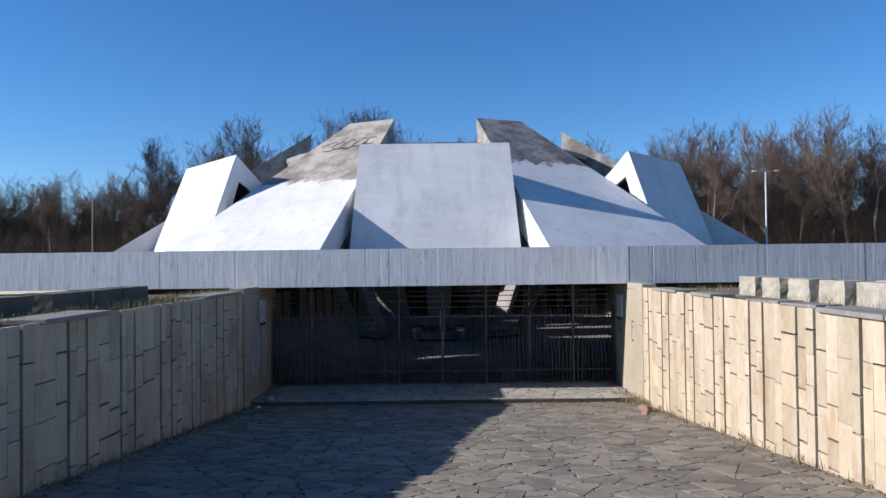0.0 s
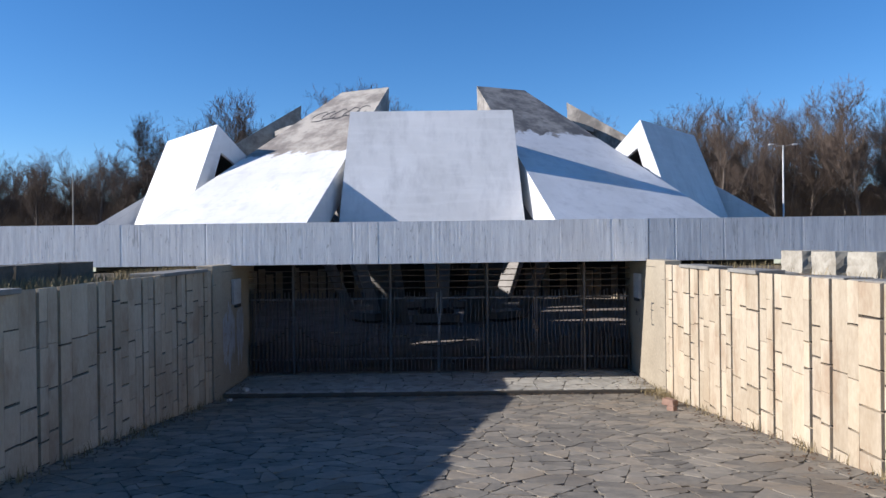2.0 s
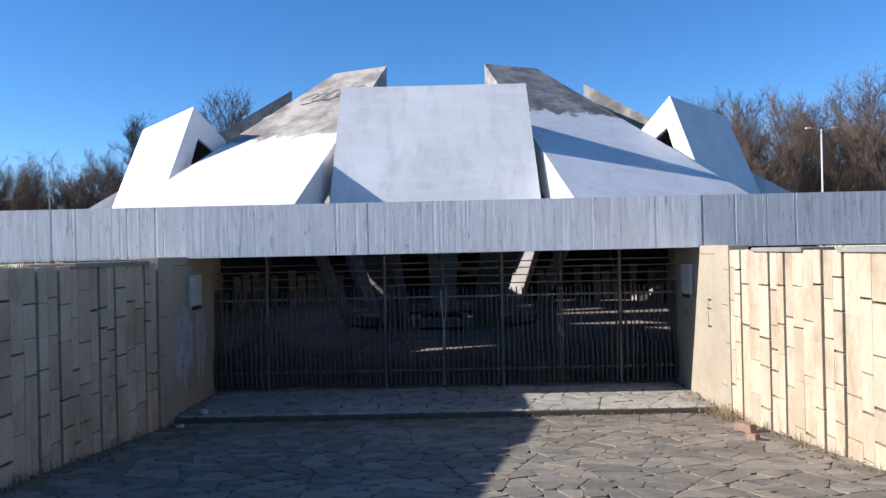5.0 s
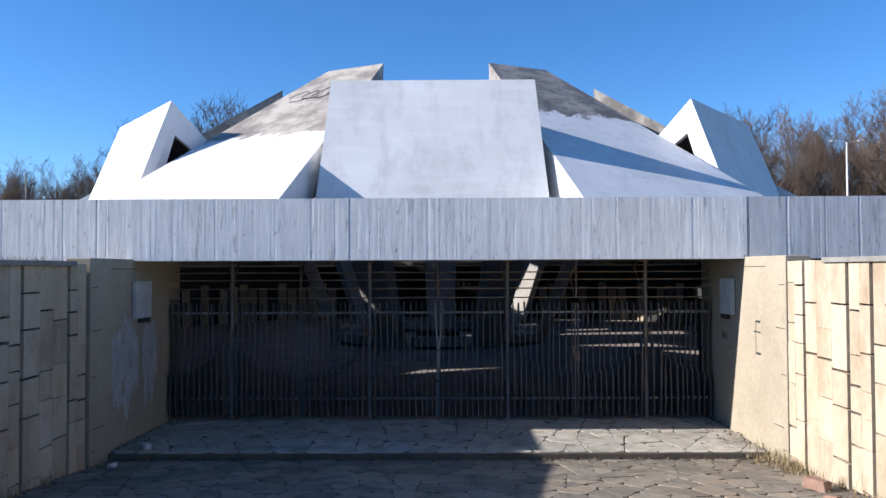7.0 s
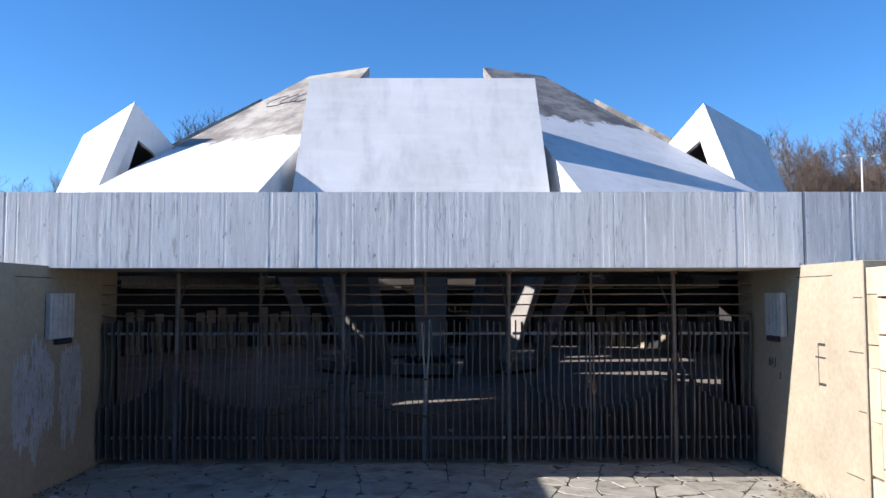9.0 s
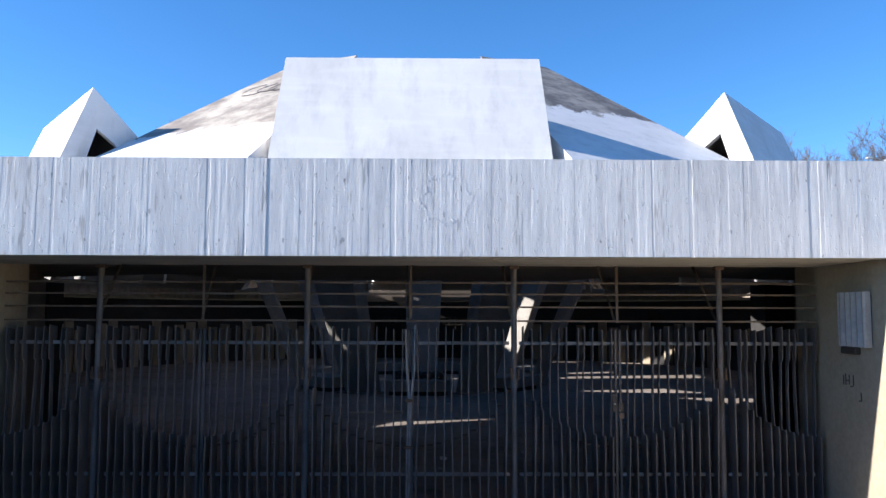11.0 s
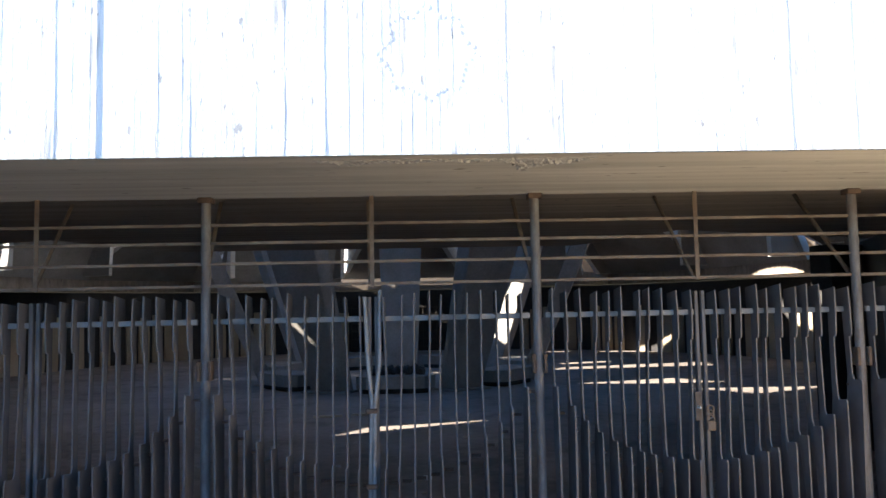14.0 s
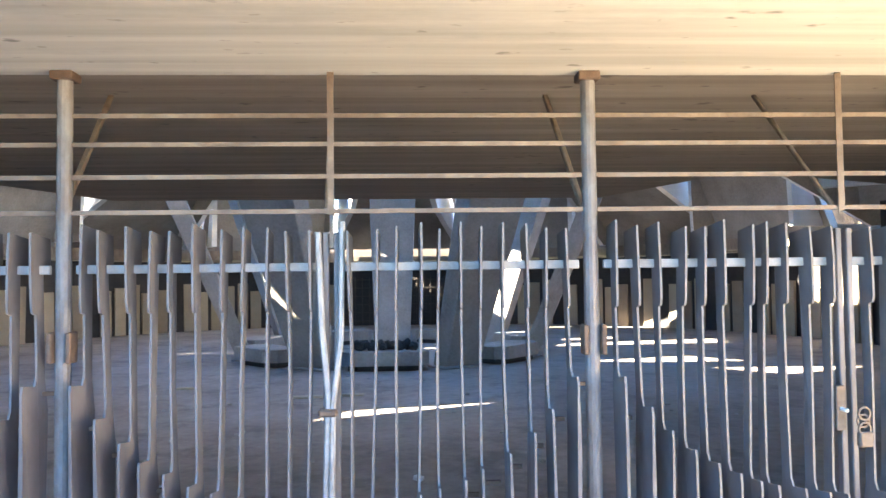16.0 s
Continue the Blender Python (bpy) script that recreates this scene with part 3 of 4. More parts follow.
# low benches between the columns
def bench():
    th = empty("concrete_bench", "low concrete bench on a dark recessed plinth", "bench", "benches between the columns")
    outline = [(-.95, -.3), (-.7, -.55), (.7, -.55), (.95, -.3), (.95, .15), (.7, .4), (-.7, .4), (-.95, .15)]
    part("seat", prism([(x, y - 3.6) for x, y in outline], HALL + .12, HALL + .42, inset=.02, drop=.015), M_LEG, th)
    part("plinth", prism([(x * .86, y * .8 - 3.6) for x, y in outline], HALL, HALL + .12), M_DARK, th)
    return th


first = bench()
for k in range(1, 7):
    copy_thing(first, about(TURN7 * k))
first.matrix_basis = about(0)
random.seed(5)
bm = bmesh.new()
for k in range(60):
    p = polar(0, random.uniform(-.65, .65), 3.55 + random.uniform(-.25, .25), HALL + .45 + random.uniform(0, .12))
    bmesh.ops.create_icosphere(bm, subdivisions=1, radius=random.uniform(.04, .10), matrix=Matrix.Translation(p) @ Euler((random.random() * 3, random.random() * 3, 0)).to_matrix().to_4x4() @ Matrix.Diagonal((1.3, 1, .7, 1)))
tagged(part("rubble_heap", bm, M_RUBBLE), "heap of black charred rubble on a bench", "rubble", kind="stuff")

bm = bmesh.new()
for k in range(90):
    x, y, r = random.uniform(-5, 5), random.uniform(20, 31), random.uniform(.012, .04)
    bmesh.ops.create_icosphere(bm, subdivisions=1, radius=r, matrix=Matrix.Translation((x, y, HALL + r * .4)) @ Matrix.Diagonal((1.3, 1, .7, 1)))
tagged(part("floor_debris", bm, M_LEG), "small crumbs of concrete scattered on the hall floor", "debris", kind="stuff")
for x, y, l, turn in ((-1.45, 28.0, .55, .1), (-.75, 28.15, .5, -.06), (-3.9, 29.3, .4, .5)):
    ob = tagged(part("broken_board", boxed((-l / 2, -.07, 0), (l / 2, .07, .035), .006), M_SLAB), "broken pale board lying on the hall floor", "board", "broken boards")
    ob.location, ob.rotation_euler = (x, y, HALL + .001), (0, 0, turn)

# ---- gate ----
POSTS = (-3.17, -1.08, 1.01, 3.1)


def bar(lo, hi, w, bevel=.004):
    """A square bar between two places."""
    lo, hi = Vector(lo), Vector(hi)
    d = hi - lo
    m = Matrix.Translation(lo) @ d.to_track_quat("Z", "Y").to_matrix().to_4x4()
    return boxed((-w, -w, 0), (w, w, d.length), bevel, 1, m)


def post(x):
    th = empty("gate_post", "grey painted steel gate post with a rusty top plate", "post", "gate posts")
    bm = bmesh.new()
    bmesh.ops.create_cone(bm, cap_ends=True, segments=14, radius1=.03, radius2=.03, depth=FB - .03, matrix=Matrix.Translation((x, GY, (FB + .03) / 2 + .003)))
    pipe = part("pipe", bm, M_POST, th)
    part("top_plate", boxed((x - .045, GY - .045, FB - .035), (x + .045, GY + .045, FB), .005), M_RUSTD, pipe)
    part("hinge", boxed((x - .045, GY - .05, 1.30), (x - .025, GY + .02, 1.42), .004), M_RUSTD, pipe)
    part("hinge", boxed((x + .028, GY - .05, 1.30), (x + .048, GY + .02, 1.42), .004), M_RUSTD, pipe)
    part("brace", bar((x - .06, GY + .62, FB + .06), (x - .02, GY + .03, 1.89), .012), M_RUST, th)
    return th


for x in POSTS:
    post(x)


def wave(d):
    """Height of the step in a slat, by its distance from the nearest post."""
    return .72 + .68 * math.exp(-d / .32)


slat_mesh = {}


def slat(d, kind):
    key = (round(d, 2), kind)
    if key not in slat_mesh:
        h = wave(d)
        rnd = random.Random(int(d * 1000) + 7 * kind)
        top = 1.82 + rnd.uniform(-.02, .02)
        prof = [(-.13, .12), (-.145, h - .3), (-.15, h - .03), (-.142, h), (-.055, h - .012), (-.038, h + .02), (-.035, 1.2), (-.034, 1.488), (-.06, 1.495),
                (-.067, 1.52), (-.07, 1.68), (-.064, top), (.085, top - .018), (.088, 1.70), (.075, 1.668), (.026, 1.655), (.022, 1.2), (.024, h), (.045, h - .12), (.05, .12)]
        sway = lambda z: (.009, -.012, .006)[kind] * math.sin(2.6 * z + 2 * kind + d * 5)
        bm = bmesh.new()
        t = .0045
        a, b = [bm.verts.new((sway(z) - t, y, z)) for y, z in prof], [bm.verts.new((sway(z) + t, y, z)) for y, z in prof]
        bm.faces.new(a[::-1]); bm.faces.new(b)
        for i in range(len(prof)):
            j = (i + 1) % len(prof)
            bm.faces.new((a[i], a[j], b[j], b[i]))
        bmesh.ops.recalc_face_normals(bm, faces=bm.faces[:])
        me = bpy.data.meshes.new("slat")
        bm.to_mesh(me)
        bm.free()
        me.materials.append(M_GATE)
        slat_mesh[key] = me
    return slat_mesh[key]


bm = boxed((0, 0, 0), (.06, .022, .016))
spacer_mesh = bpy.data.meshes.new("spacer")
bm.to_mesh(spacer_mesh)
bm.free()
spacer_mesh.materials.append(M_RUSTD)


def leaf(x0, x1, label, name="gate_leaf"):
    th = empty(name, label, "gate", "gate leaves")
    part("top_rail", boxed((x0, GY - .012, 1.645), (x1, GY + .012, 1.68), .003), M_RAIL, th)
    part("bottom_rail", boxed((x0, GY - .012, .35), (x1, GY + .012, .385), .003), M_RAIL, th)
    count = max(1, round((x1 - x0) / .087))
    step = (x1 - x0) / count
    for k in range(count):
        x = x0 + step * (k + .5)
        ob = new("slat", slat(min(abs(x - p) for p in POSTS), k % 3))
        ob.location = (x + random.uniform(-.006, .006), GY, 0)
        ob.rotation_euler = (random.uniform(-.012, .012), random.uniform(-.006, .006), random.uniform(-.05, .05))
        ob.parent = th
        z = wave(min(abs(x + step / 2 - p) for p in POSTS)) - .13
        sp = new("spacer", spacer_mesh)
        sp.location = (x + .004, GY + .004, z)
        sp.parent = th
    return th


random.seed(21)
edges = [X0 + .03] + [p + d for p in POSTS for d in (-.05, .05)] + [X1 - .03]
for k in range(0, len(edges), 2):
    xa, xb = edges[k], edges[k + 1]
    if xb - xa > 1.5:
        mid = (xa + xb) / 2
        for a, b, sx in ((xa, mid - .035, mid - .022), (mid + .035, xb, mid + .022)):
            th = leaf(a, b, "grey steel gate leaf of deep wavy vertical slats")
            part("stile", boxed((sx - .012, GY - .02, .1), (sx + .012, GY + .02, 1.80), .004), M_GATE, th)
        # grille above the leaves
        g = empty("gate_grille", "rusty horizontal bars above the gate leaves", "grille", "gate grilles")
        for z in (2.27, 2.155, 2.025, 1.885):
            part("bar", boxed((xa - .02, GY - .008, z - .009), (xb + .02, GY + .008, z + .009)), M_RUST, g)
        part("hanger", boxed((mid - .013, GY - .014, 1.87), (mid + .013, GY - .0085, FB)), M_RUST, g)
        part("brace", bar((mid - .06, GY + .62, FB + .06), (mid - .02, GY + .02, 1.89), .010), M_RUST, g)
    else:
        leaf(xa, xb, "narrow fixed panel of deep wavy steel slats", "gate_side_panel")
        g = empty("gate_grille", "rusty horizontal bars above a side panel", "grille", "gate grilles")
        for z in (2.27, 2.155, 2.025, 1.885):
            part("bar", boxed((xa - .02, GY - .008, z - .009), (xb + .02, GY + .008, z + .009)), M_RUST, g)

# padlock and chain on one pair of leaves, twisted wire on another
lock = empty("padlock", "brass padlock hanging on a chain at the gate", "padlock")
part("lock_body", boxed((2.03, GY - .13, .93), (2.085, GY - .10, .99), .006), M_RUST, lock)
for k, z in enumerate((1.0, 1.03, 1.06)):
    bm = bmesh.new()
    for i in range(10):
        a0, a1 = i / 10 * 2 * math.pi, (i + 1) / 10 * 2 * math.pi
        vs = [bm.verts.new((2.057 + math.cos(a) * (.02 + d), GY - .115 + (.004 if k % 2 else -.004), z + math.sin(a) * (.022 + d))) for a, d in ((a0, 0), (a1, 0), (a1, .007), (a0, .007))]
        vb = [bm.verts.new(v.co + Vector((0, .008, 0))) for v in vs]
        bm.faces.new(vs); bm.faces.new(vb[::-1])
        bm.faces.new((vs[0], vb[0], vb[1], vs[1])); bm.faces.new((vs[3], vs[2], vb[2], vb[3]))
    part("link", bm, M_RUST, lock)
lockbox = empty("gate_lock_case", "dark steel lock case on a gate stile", "lock")
part("case", boxed((1.99, GY - .04, .98), (2.03, GY - .021, 1.16), .004), M_RUST, lockbox)
part("handle", boxed((2.0, GY - .09, 1.06), (2.012, GY - .041, 1.075), .003), M_WHITE, lockbox, "worn metal handle")
rods = empty("bent_rods", "two pale bent steel rods pressed together between gate leaves", "rods")


def rod(points, r):
    """A round rod through a few places."""
    bm = bmesh.new()
    prev = None
    for k in range(40):
        f = k / 39 * (len(points) - 1)
        i = min(int(f), len(points) - 2)
        e = f - i
        e = e * e * (3 - 2 * e)
        c = Vector(points[i]).lerp(Vector(points[i + 1]), e)
        ringv = [bm.verts.new(c + Vector((r * math.cos(q * math.pi / 3), r * math.sin(q * math.pi / 3), 0))) for q in range(6)]
        if prev:
            for q in range(6):
                bm.faces.new((prev[q], prev[(q + 1) % 6], ringv[(q + 1) % 6], ringv[q]))
        else:
            bm.faces.new(ringv[::-1])
        prev = ringv
    bm.faces.new(prev)
    return bm


part("rod", rod([(-.068, GY - .04, .1), (-.060, GY - .045, .7), (-.045, GY - .05, 1.15), (-.07, GY - .045, 1.42), (-.085, GY - .04, 1.80)], .013), M_RAIL, rods)
part("rod", rod([(-.040, GY - .05, .1), (-.035, GY - .05, .65), (-.028, GY - .055, 1.12), (.004, GY - .05, 1.38), (.012, GY - .045, 1.84)], .012), M_RAIL, rods)
for z in (.62, 1.08):
    part("wire_tie", boxed((-.085, GY - .075, z), (-.01, GY - .028, z + .03), .008), M_RUSTD, rods, "rusty wire tie")


# corrugated lamp boxes on the jambs
def lamp_box(face, sign, y0, y1):
    th = empty("wall_lamp_box", "pale corrugated metal lamp box on the jamb", "wall lamp", "lamp boxes")
    part("back_plate", boxed((min(face, face + sign * .012), y0 + .01, 1.69), (max(face, face + sign * .012), y1 - .01, 2.15), .004), M_DARK, th)
    bm = bmesh.new()
    pts = [(face + sign * .013, y0)]
    for k in range(31):
        pts.append((face + sign * (.062 + .02 * math.sin(k * math.pi / 3)), y0 + (y1 - y0) * k / 30))
    pts.append((face + sign * .013, y1))
    lo_v, hi_v = [bm.verts.new((x, y, 1.67)) for x, y in pts], [bm.verts.new((x, y, 2.17)) for x, y in pts]
    for i in range(len(pts)):
        j = (i + 1) % len(pts)
        bm.faces.new((lo_v[i], lo_v[j], hi_v[j], hi_v[i]))
    bm.faces.new(hi_v); bm.faces.new(lo_v[::-1])
    bmesh.ops.recalc_face_normals(bm, faces=bm.faces[:])
    cover = part("corrugated_cover", bm, M_TIN, th)
    part("bracket", boxed((min(face + sign * .004, face + sign * .06), y0 + .2, 1.60), (max(face + sign * .004, face + sign * .06), y1 - .02, 1.665), .006), M_DARK, cover)


lamp_box(X0, 1, 16.77, 17.31)
lamp_box(X1, -1, 17.17, 17.64)

# smear of limewash and scribbles on the jambs
def blot(name, label, cat, face, y, z, ry, rz, mat, seed):
    """Upright dabs of a brush laid side by side, with a ragged outline and bare spots."""
    rnd = random.Random(seed)
    bm = bmesh.new()
    step_ = .022
    n = int(2 * ry / step_)
    wob = [rnd.uniform(0, 6.28) for _ in range(4)]
    for k in range(n):
        u = 2 * (k + .5) / n - 1
        top = z + rz * (.98 - .35 * u * u + .10 * math.sin(5 * u + wob[0]) + rnd.uniform(-.06, .06))
        low = z - rz * (.95 - .55 * u * u + .22 * math.sin(7 * u + wob[1]) + rnd.uniform(-.2, .2))
        c = low
        while c < top:
            l = rnd.uniform(.03, .12)
            hole = math.sin(6 * u + wob[2]) * math.sin(9 * c + wob[3]) + rnd.uniform(-.7, .7)
            if hole < .75:
                y0, w = y + ry * u + rnd.gauss(0, .007), step_ * rnd.uniform(.5, .8)
                out_ = face + rnd.uniform(0, .003)
                bm.faces.new([bm.verts.new(q) for q in ((out_, y0 - w, c + rnd.uniform(-.02, .02)), (out_, y0 + w, c + rnd.uniform(-.02, .02)), (out_, y0 + w * .9, c + l), (out_, y0 - w * .9, c + l + rnd.uniform(-.02, .02)))])
            c += l
    return tagged(part(name, bm, mat), label, cat, kind="stuff")


blot("limewash_smear", "white limewash smear on the plastered jamb", "smear", X0 + .004, 16.60, 1.06, .40, .53, M_LIMEWASH, 4)
blot("limewash_smear", "white limewash smear under the lamp box", "smear", X0 + .004, 17.39, 1.02, .26, .55, M_LIMEWASH, 6)
scr = empty("wall_scribble", "thin black marker scribble on the plastered jamb", "graffiti")
for ya, za, yb, zb in ((16.50, 1.63, 16.50, 1.20), (16.50, 1.62, 16.36, 1.64), (16.56, 1.49, 16.36, 1.50), (16.50, 1.21, 16.36, 1.23)):
    part("stroke", boxed((X1 - .004, min(ya, yb) - .0035, min(za, zb) - .0035), (X1 - .0005, max(ya, yb) + .0035, max(za, zb) + .0035)), M_SPRAY, scr)

scr = empty("jamb_scrawl", "small illegible dark scrawl on the plastered jamb", "graffiti")
for k, (dy, z0, z1, w) in enumerate(((0, 1.30, 1.40, .006), (.035, 1.29, 1.30, .02), (.07, 1.31, 1.40, .006), (.10, 1.34, 1.35, .02), (.13, 1.30, 1.41, .006), (.17, 1.30, 1.39, .006), (-.12, 1.17, 1.25, .006), (-.10, 1.17, 1.18, .02))):
    part("stroke", boxed((X1 - .004, 17.52 + dy - w, z0), (X1 - .0005, 17.52 + dy + w, z1)), M_SPRAY, scr)

# short open joints and cracks in the jambs
for face, sign, side_ in ((X0, 1, "west"), (X1, -1, "east")):
    for y, z, l in ((15.72, 2.12, .16), (15.78, 1.60, .26), (15.70, 1.05, .14), (15.86, .42, .30), (15.70, .16, .12), (16.55, 2.34, .75)):
        x0, x1 = sorted((face - sign * .02, face + sign * .002))
        part("crack", boxed((x0, y - l / 2, z - .008), (x1, y + l / 2, z + .004), .003), M_GAP, bpy.data.objects["wall_jamb_" + side_])

# ---- beside the ramp ----
random.seed(11)


def block(x, y, l, label, w=.42, h=.36, mat=None):
    bm = boxed((x - w / 2, y - l / 2, LEVEL - .03), (x + w / 2, y + l / 2, LEVEL + h - .03))
    bmesh.ops.subdivide_edges(bm, edges=bm.edges[:], cuts=3, use_grid_fill=True)
    for v in bm.verts:
        v.co += Vector((random.gauss(0, .006), random.gauss(0, .006), random.gauss(0, .004)))
    return tagged(part("stone_block", bm, mat or M_BLOCK), label, "stone block", "rough stone blocks beside the ramp")


y = 13.35
while y > -3:
    block(5.57, y, .68, "rough-hewn pale stone block on the soil beside the ramp")
    y -= .97
# west blocks take the dark bedding colour, which paints in their shade
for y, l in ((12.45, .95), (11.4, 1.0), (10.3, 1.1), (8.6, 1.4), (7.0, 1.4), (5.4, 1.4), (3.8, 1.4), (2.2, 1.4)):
    block(-5.27, y, l, "weathered stone kerb block beside the ramp, coloured dark for shade", .44, .33, M_BED)


def coping(x0, x1, y0, y1, label, tilt=0.0, z=TOP - .025):
    bm = boxed((x0, y0, 0), (x1, y1, .055), .006)
    ob = tagged(part("coping_slab", bm, M_COPING), label, "coping slab", "coping slabs on the walls")
    ob.location, ob.rotation_euler = (0, 0, z), (0, radians(tilt), 0)
    return ob


for a, b in ((7.0, 8.25), (5.7, 6.97), (4.4, 5.68), (3.1, 4.38)):
    coping(X1 - .04, X1 + .42, a, b, "grey stone coping slab on the retaining wall")
for a, b in ((11.55, 12.5), (13.3, 14.7)):
    coping(X1 - .03, X1 + .36, a, b, "broken grey coping slab on the retaining wall")
for a, b in ((7.75, 9.3), (4.5, 5.9), (3.0, 4.4), (13.1, 15.2)):
    coping(X0 - .48, X0 + .05, a, b, "grey stone coping slab on the retaining wall")
for x, y, l in ((4.75, 10.9, .8), (4.8, 9.9, .7), (4.72, 12.4, .6), (4.85, 8.9, .8), (4.7, 13.3, .5)):
    bm = boxed((-.2, -l / 2, 0), (.2, l / 2, .05), .006)
    ob = tagged(part("loose_slab", bm, M_COPING), "broken stone slab lying on the soil", "loose slab", "loose slabs")
    ob.location, ob.rotation_euler = (x, y, LEVEL + .002), (0, 0, random.uniform(-.4, .4))

# dead grass and weeds
def tufts(name, label, spots, height, seed, mat=None):
    rnd = random.Random(seed)
    vs, fs = [], []
    for x, y, z, k, spread_ in spots:
        for _ in range(k):
            px, py = x + rnd.gauss(0, spread_), y + rnd.gauss(0, spread_)
            h, a, lean = height * rnd.uniform(.4, 1.2), rnd.uniform(0, 6.28), rnd.uniform(.1, .7)
            dx, dy, w = math.cos(a), math.sin(a), .004
            i = len(vs)
            vs += [(px - dy * w, py + dx * w, z), (px + dy * w, py - dx * w, z),
                   (px + dx * h * lean * .4 + dy * w * .7, py + dy * h * lean * .4 - dx * w * .7, z + h * .6),
                   (px + dx * h * lean * .4 - dy * w * .7, py + dy * h * lean * .4 + dx * w * .7, z + h * .6),
                   (px + dx * h * lean, py + dy * h * lean, z + h)]
            fs += [(i, i + 1, i + 2, i + 3), (i + 3, i + 2, i + 4)]
    me = bpy.data.meshes.new(name)
    me.from_pydata(vs, [], fs)
    me.materials.append(mat or M_GRASS)
    return tagged(new(name, me), label, "grass", kind="stuff")


rnd = random.Random(17)
tufts("dead_grass", "dead straw-coloured grass on the soil beside the ramp", [(rnd.uniform(-5.05, -4.42), rnd.uniform(5, 16.3), LEVEL, 9, .1) for _ in range(420)] +
      [(rnd.uniform(4.5, 7.5), rnd.uniform(5, 16.3), LEVEL, 6, .12) for _ in range(130)], .16, 2)
tufts("wall_weeds", "dry weeds along the foot of the wall", [(X1 - abs(rnd.gauss(.12, .1)), 15.3 + rnd.gauss(0, .6), ramp_z(15.3), 14, .06) for _ in range(34)] +
      [(X0 + abs(rnd.gauss(.1, .1)), yy, ramp_z(yy), 9, .05) for yy in [rnd.uniform(7, 15.8) for _ in range(50)]] +
      [(X1 - abs(rnd.gauss(.08, .06)), yy, ramp_z(yy), 8, .05) for yy in [rnd.uniform(7, 15.8) for _ in range(40)]], .13, 3)
vs, fs = [], []
for k in range(1500):
    if k % 3:
        y = rnd.uniform(5, 18)
        x = X1 - abs(rnd.gauss(.05, .22)) - .02 if k % 2 else X0 + abs(rnd.gauss(.05, .16)) + .02
    else:
        x, y = rnd.uniform(X0 + .1, X1 - .1), FOOT - abs(rnd.gauss(0, .12))
    z = (.056 if y > FOOT else ramp_z(y) + .008)
    a, b, l = rnd.uniform(0, 6.28), rnd.uniform(-.5, .5), rnd.uniform(.012, .035)
    u, v = Vector((math.cos(a), math.sin(a), b)) * l, Vector((-math.sin(a), math.cos(a), rnd.uniform(-.4, .4))) * l * .6
    c = Vector((x, y, z + l * .4))
    i = len(vs)
    vs += [c - u, c + v, c + u, c - v]
    fs.append((i, i + 1, i + 2, i + 3))
me = bpy.data.meshes.new("leaf_litter")
me.from_pydata(vs, [], fs)
me.materials.append(M_BRUSH)
tagged(new("leaf_litter", me), "dry brown leaf litter along the walls and step", "leaves", kind="stuff")
for x, y, s_, mt, lab in ((3.75, 14.2, .11, M_DEBRIS, "broken red-brown brick lump at the foot of the wall"), (3.6, 13.6, .07, M_DEBRIS, "small broken brick lump on the paving"),
                          (-3.75, 16.35, .06, M_WHITE, "crumpled white litter on the doorstep"), (-3.85, 15.6, .05, M_WHITE, "small white litter scrap on the paving"), (.35, 22.6, .05, M_WHITE, "round white litter on the hall floor")):
    bm = boxed((-s_, -s_ * .6, -s_ * .5), (s_, s_ * .6, s_ * .5), s_ * .12)
    for v in bm.verts:
        v.co += Vector((random.gauss(0, s_ * .08), random.gauss(0, s_ * .08), random.gauss(0, s_ * .08)))
    ob = tagged(part("brick_lump" if mt is M_DEBRIS else "litter", bm, mt), lab, "rubble" if mt is M_DEBRIS else "litter")
    ob.location = (x, y, (HALL if y > 20 else .05 if y > FOOT else ramp_z(y)) + s_ * .45)
    ob.rotation_euler = (random.uniform(-.15, .15), random.uniform(-.15, .15), random.uniform(0, 3))


# street lamps
def street_lamp(x, y, h, arms, mat):
    th = empty("street_lamp", "pale street lamp with two small heads among bare trees" if arms else "grey lamp pole among bare trees", "street lamp", "street lamps")
    bm = bmesh.new()
    bmesh.ops.create_cone(bm, cap_ends=True, segments=10, radius1=.04, radius2=.03, depth=h, matrix=Matrix.Translation((x, y, LEVEL + h / 2)))
    part("pole", bm, mat, th)
    for s_ in arms:
        arm = part("arm", bar((x, y, LEVEL + h - .05), (x + s_ * .42, y, LEVEL + h + .06), .012), M_COPING, th)
        bm = boxed((x + .40 if s_ > 0 else x - .62, y - .07, LEVEL + h + .02), (x + .62 if s_ > 0 else x - .40, y + .07, LEVEL + h + .08), .02, 2)
        part("lamp_head", bm, mat, arm)


street_lamp(14.8, 34.5, 4.6, (-1, 1), M_WHITE)
street_lamp(-18.1, 39.0, 4.2, (), M_COPING)

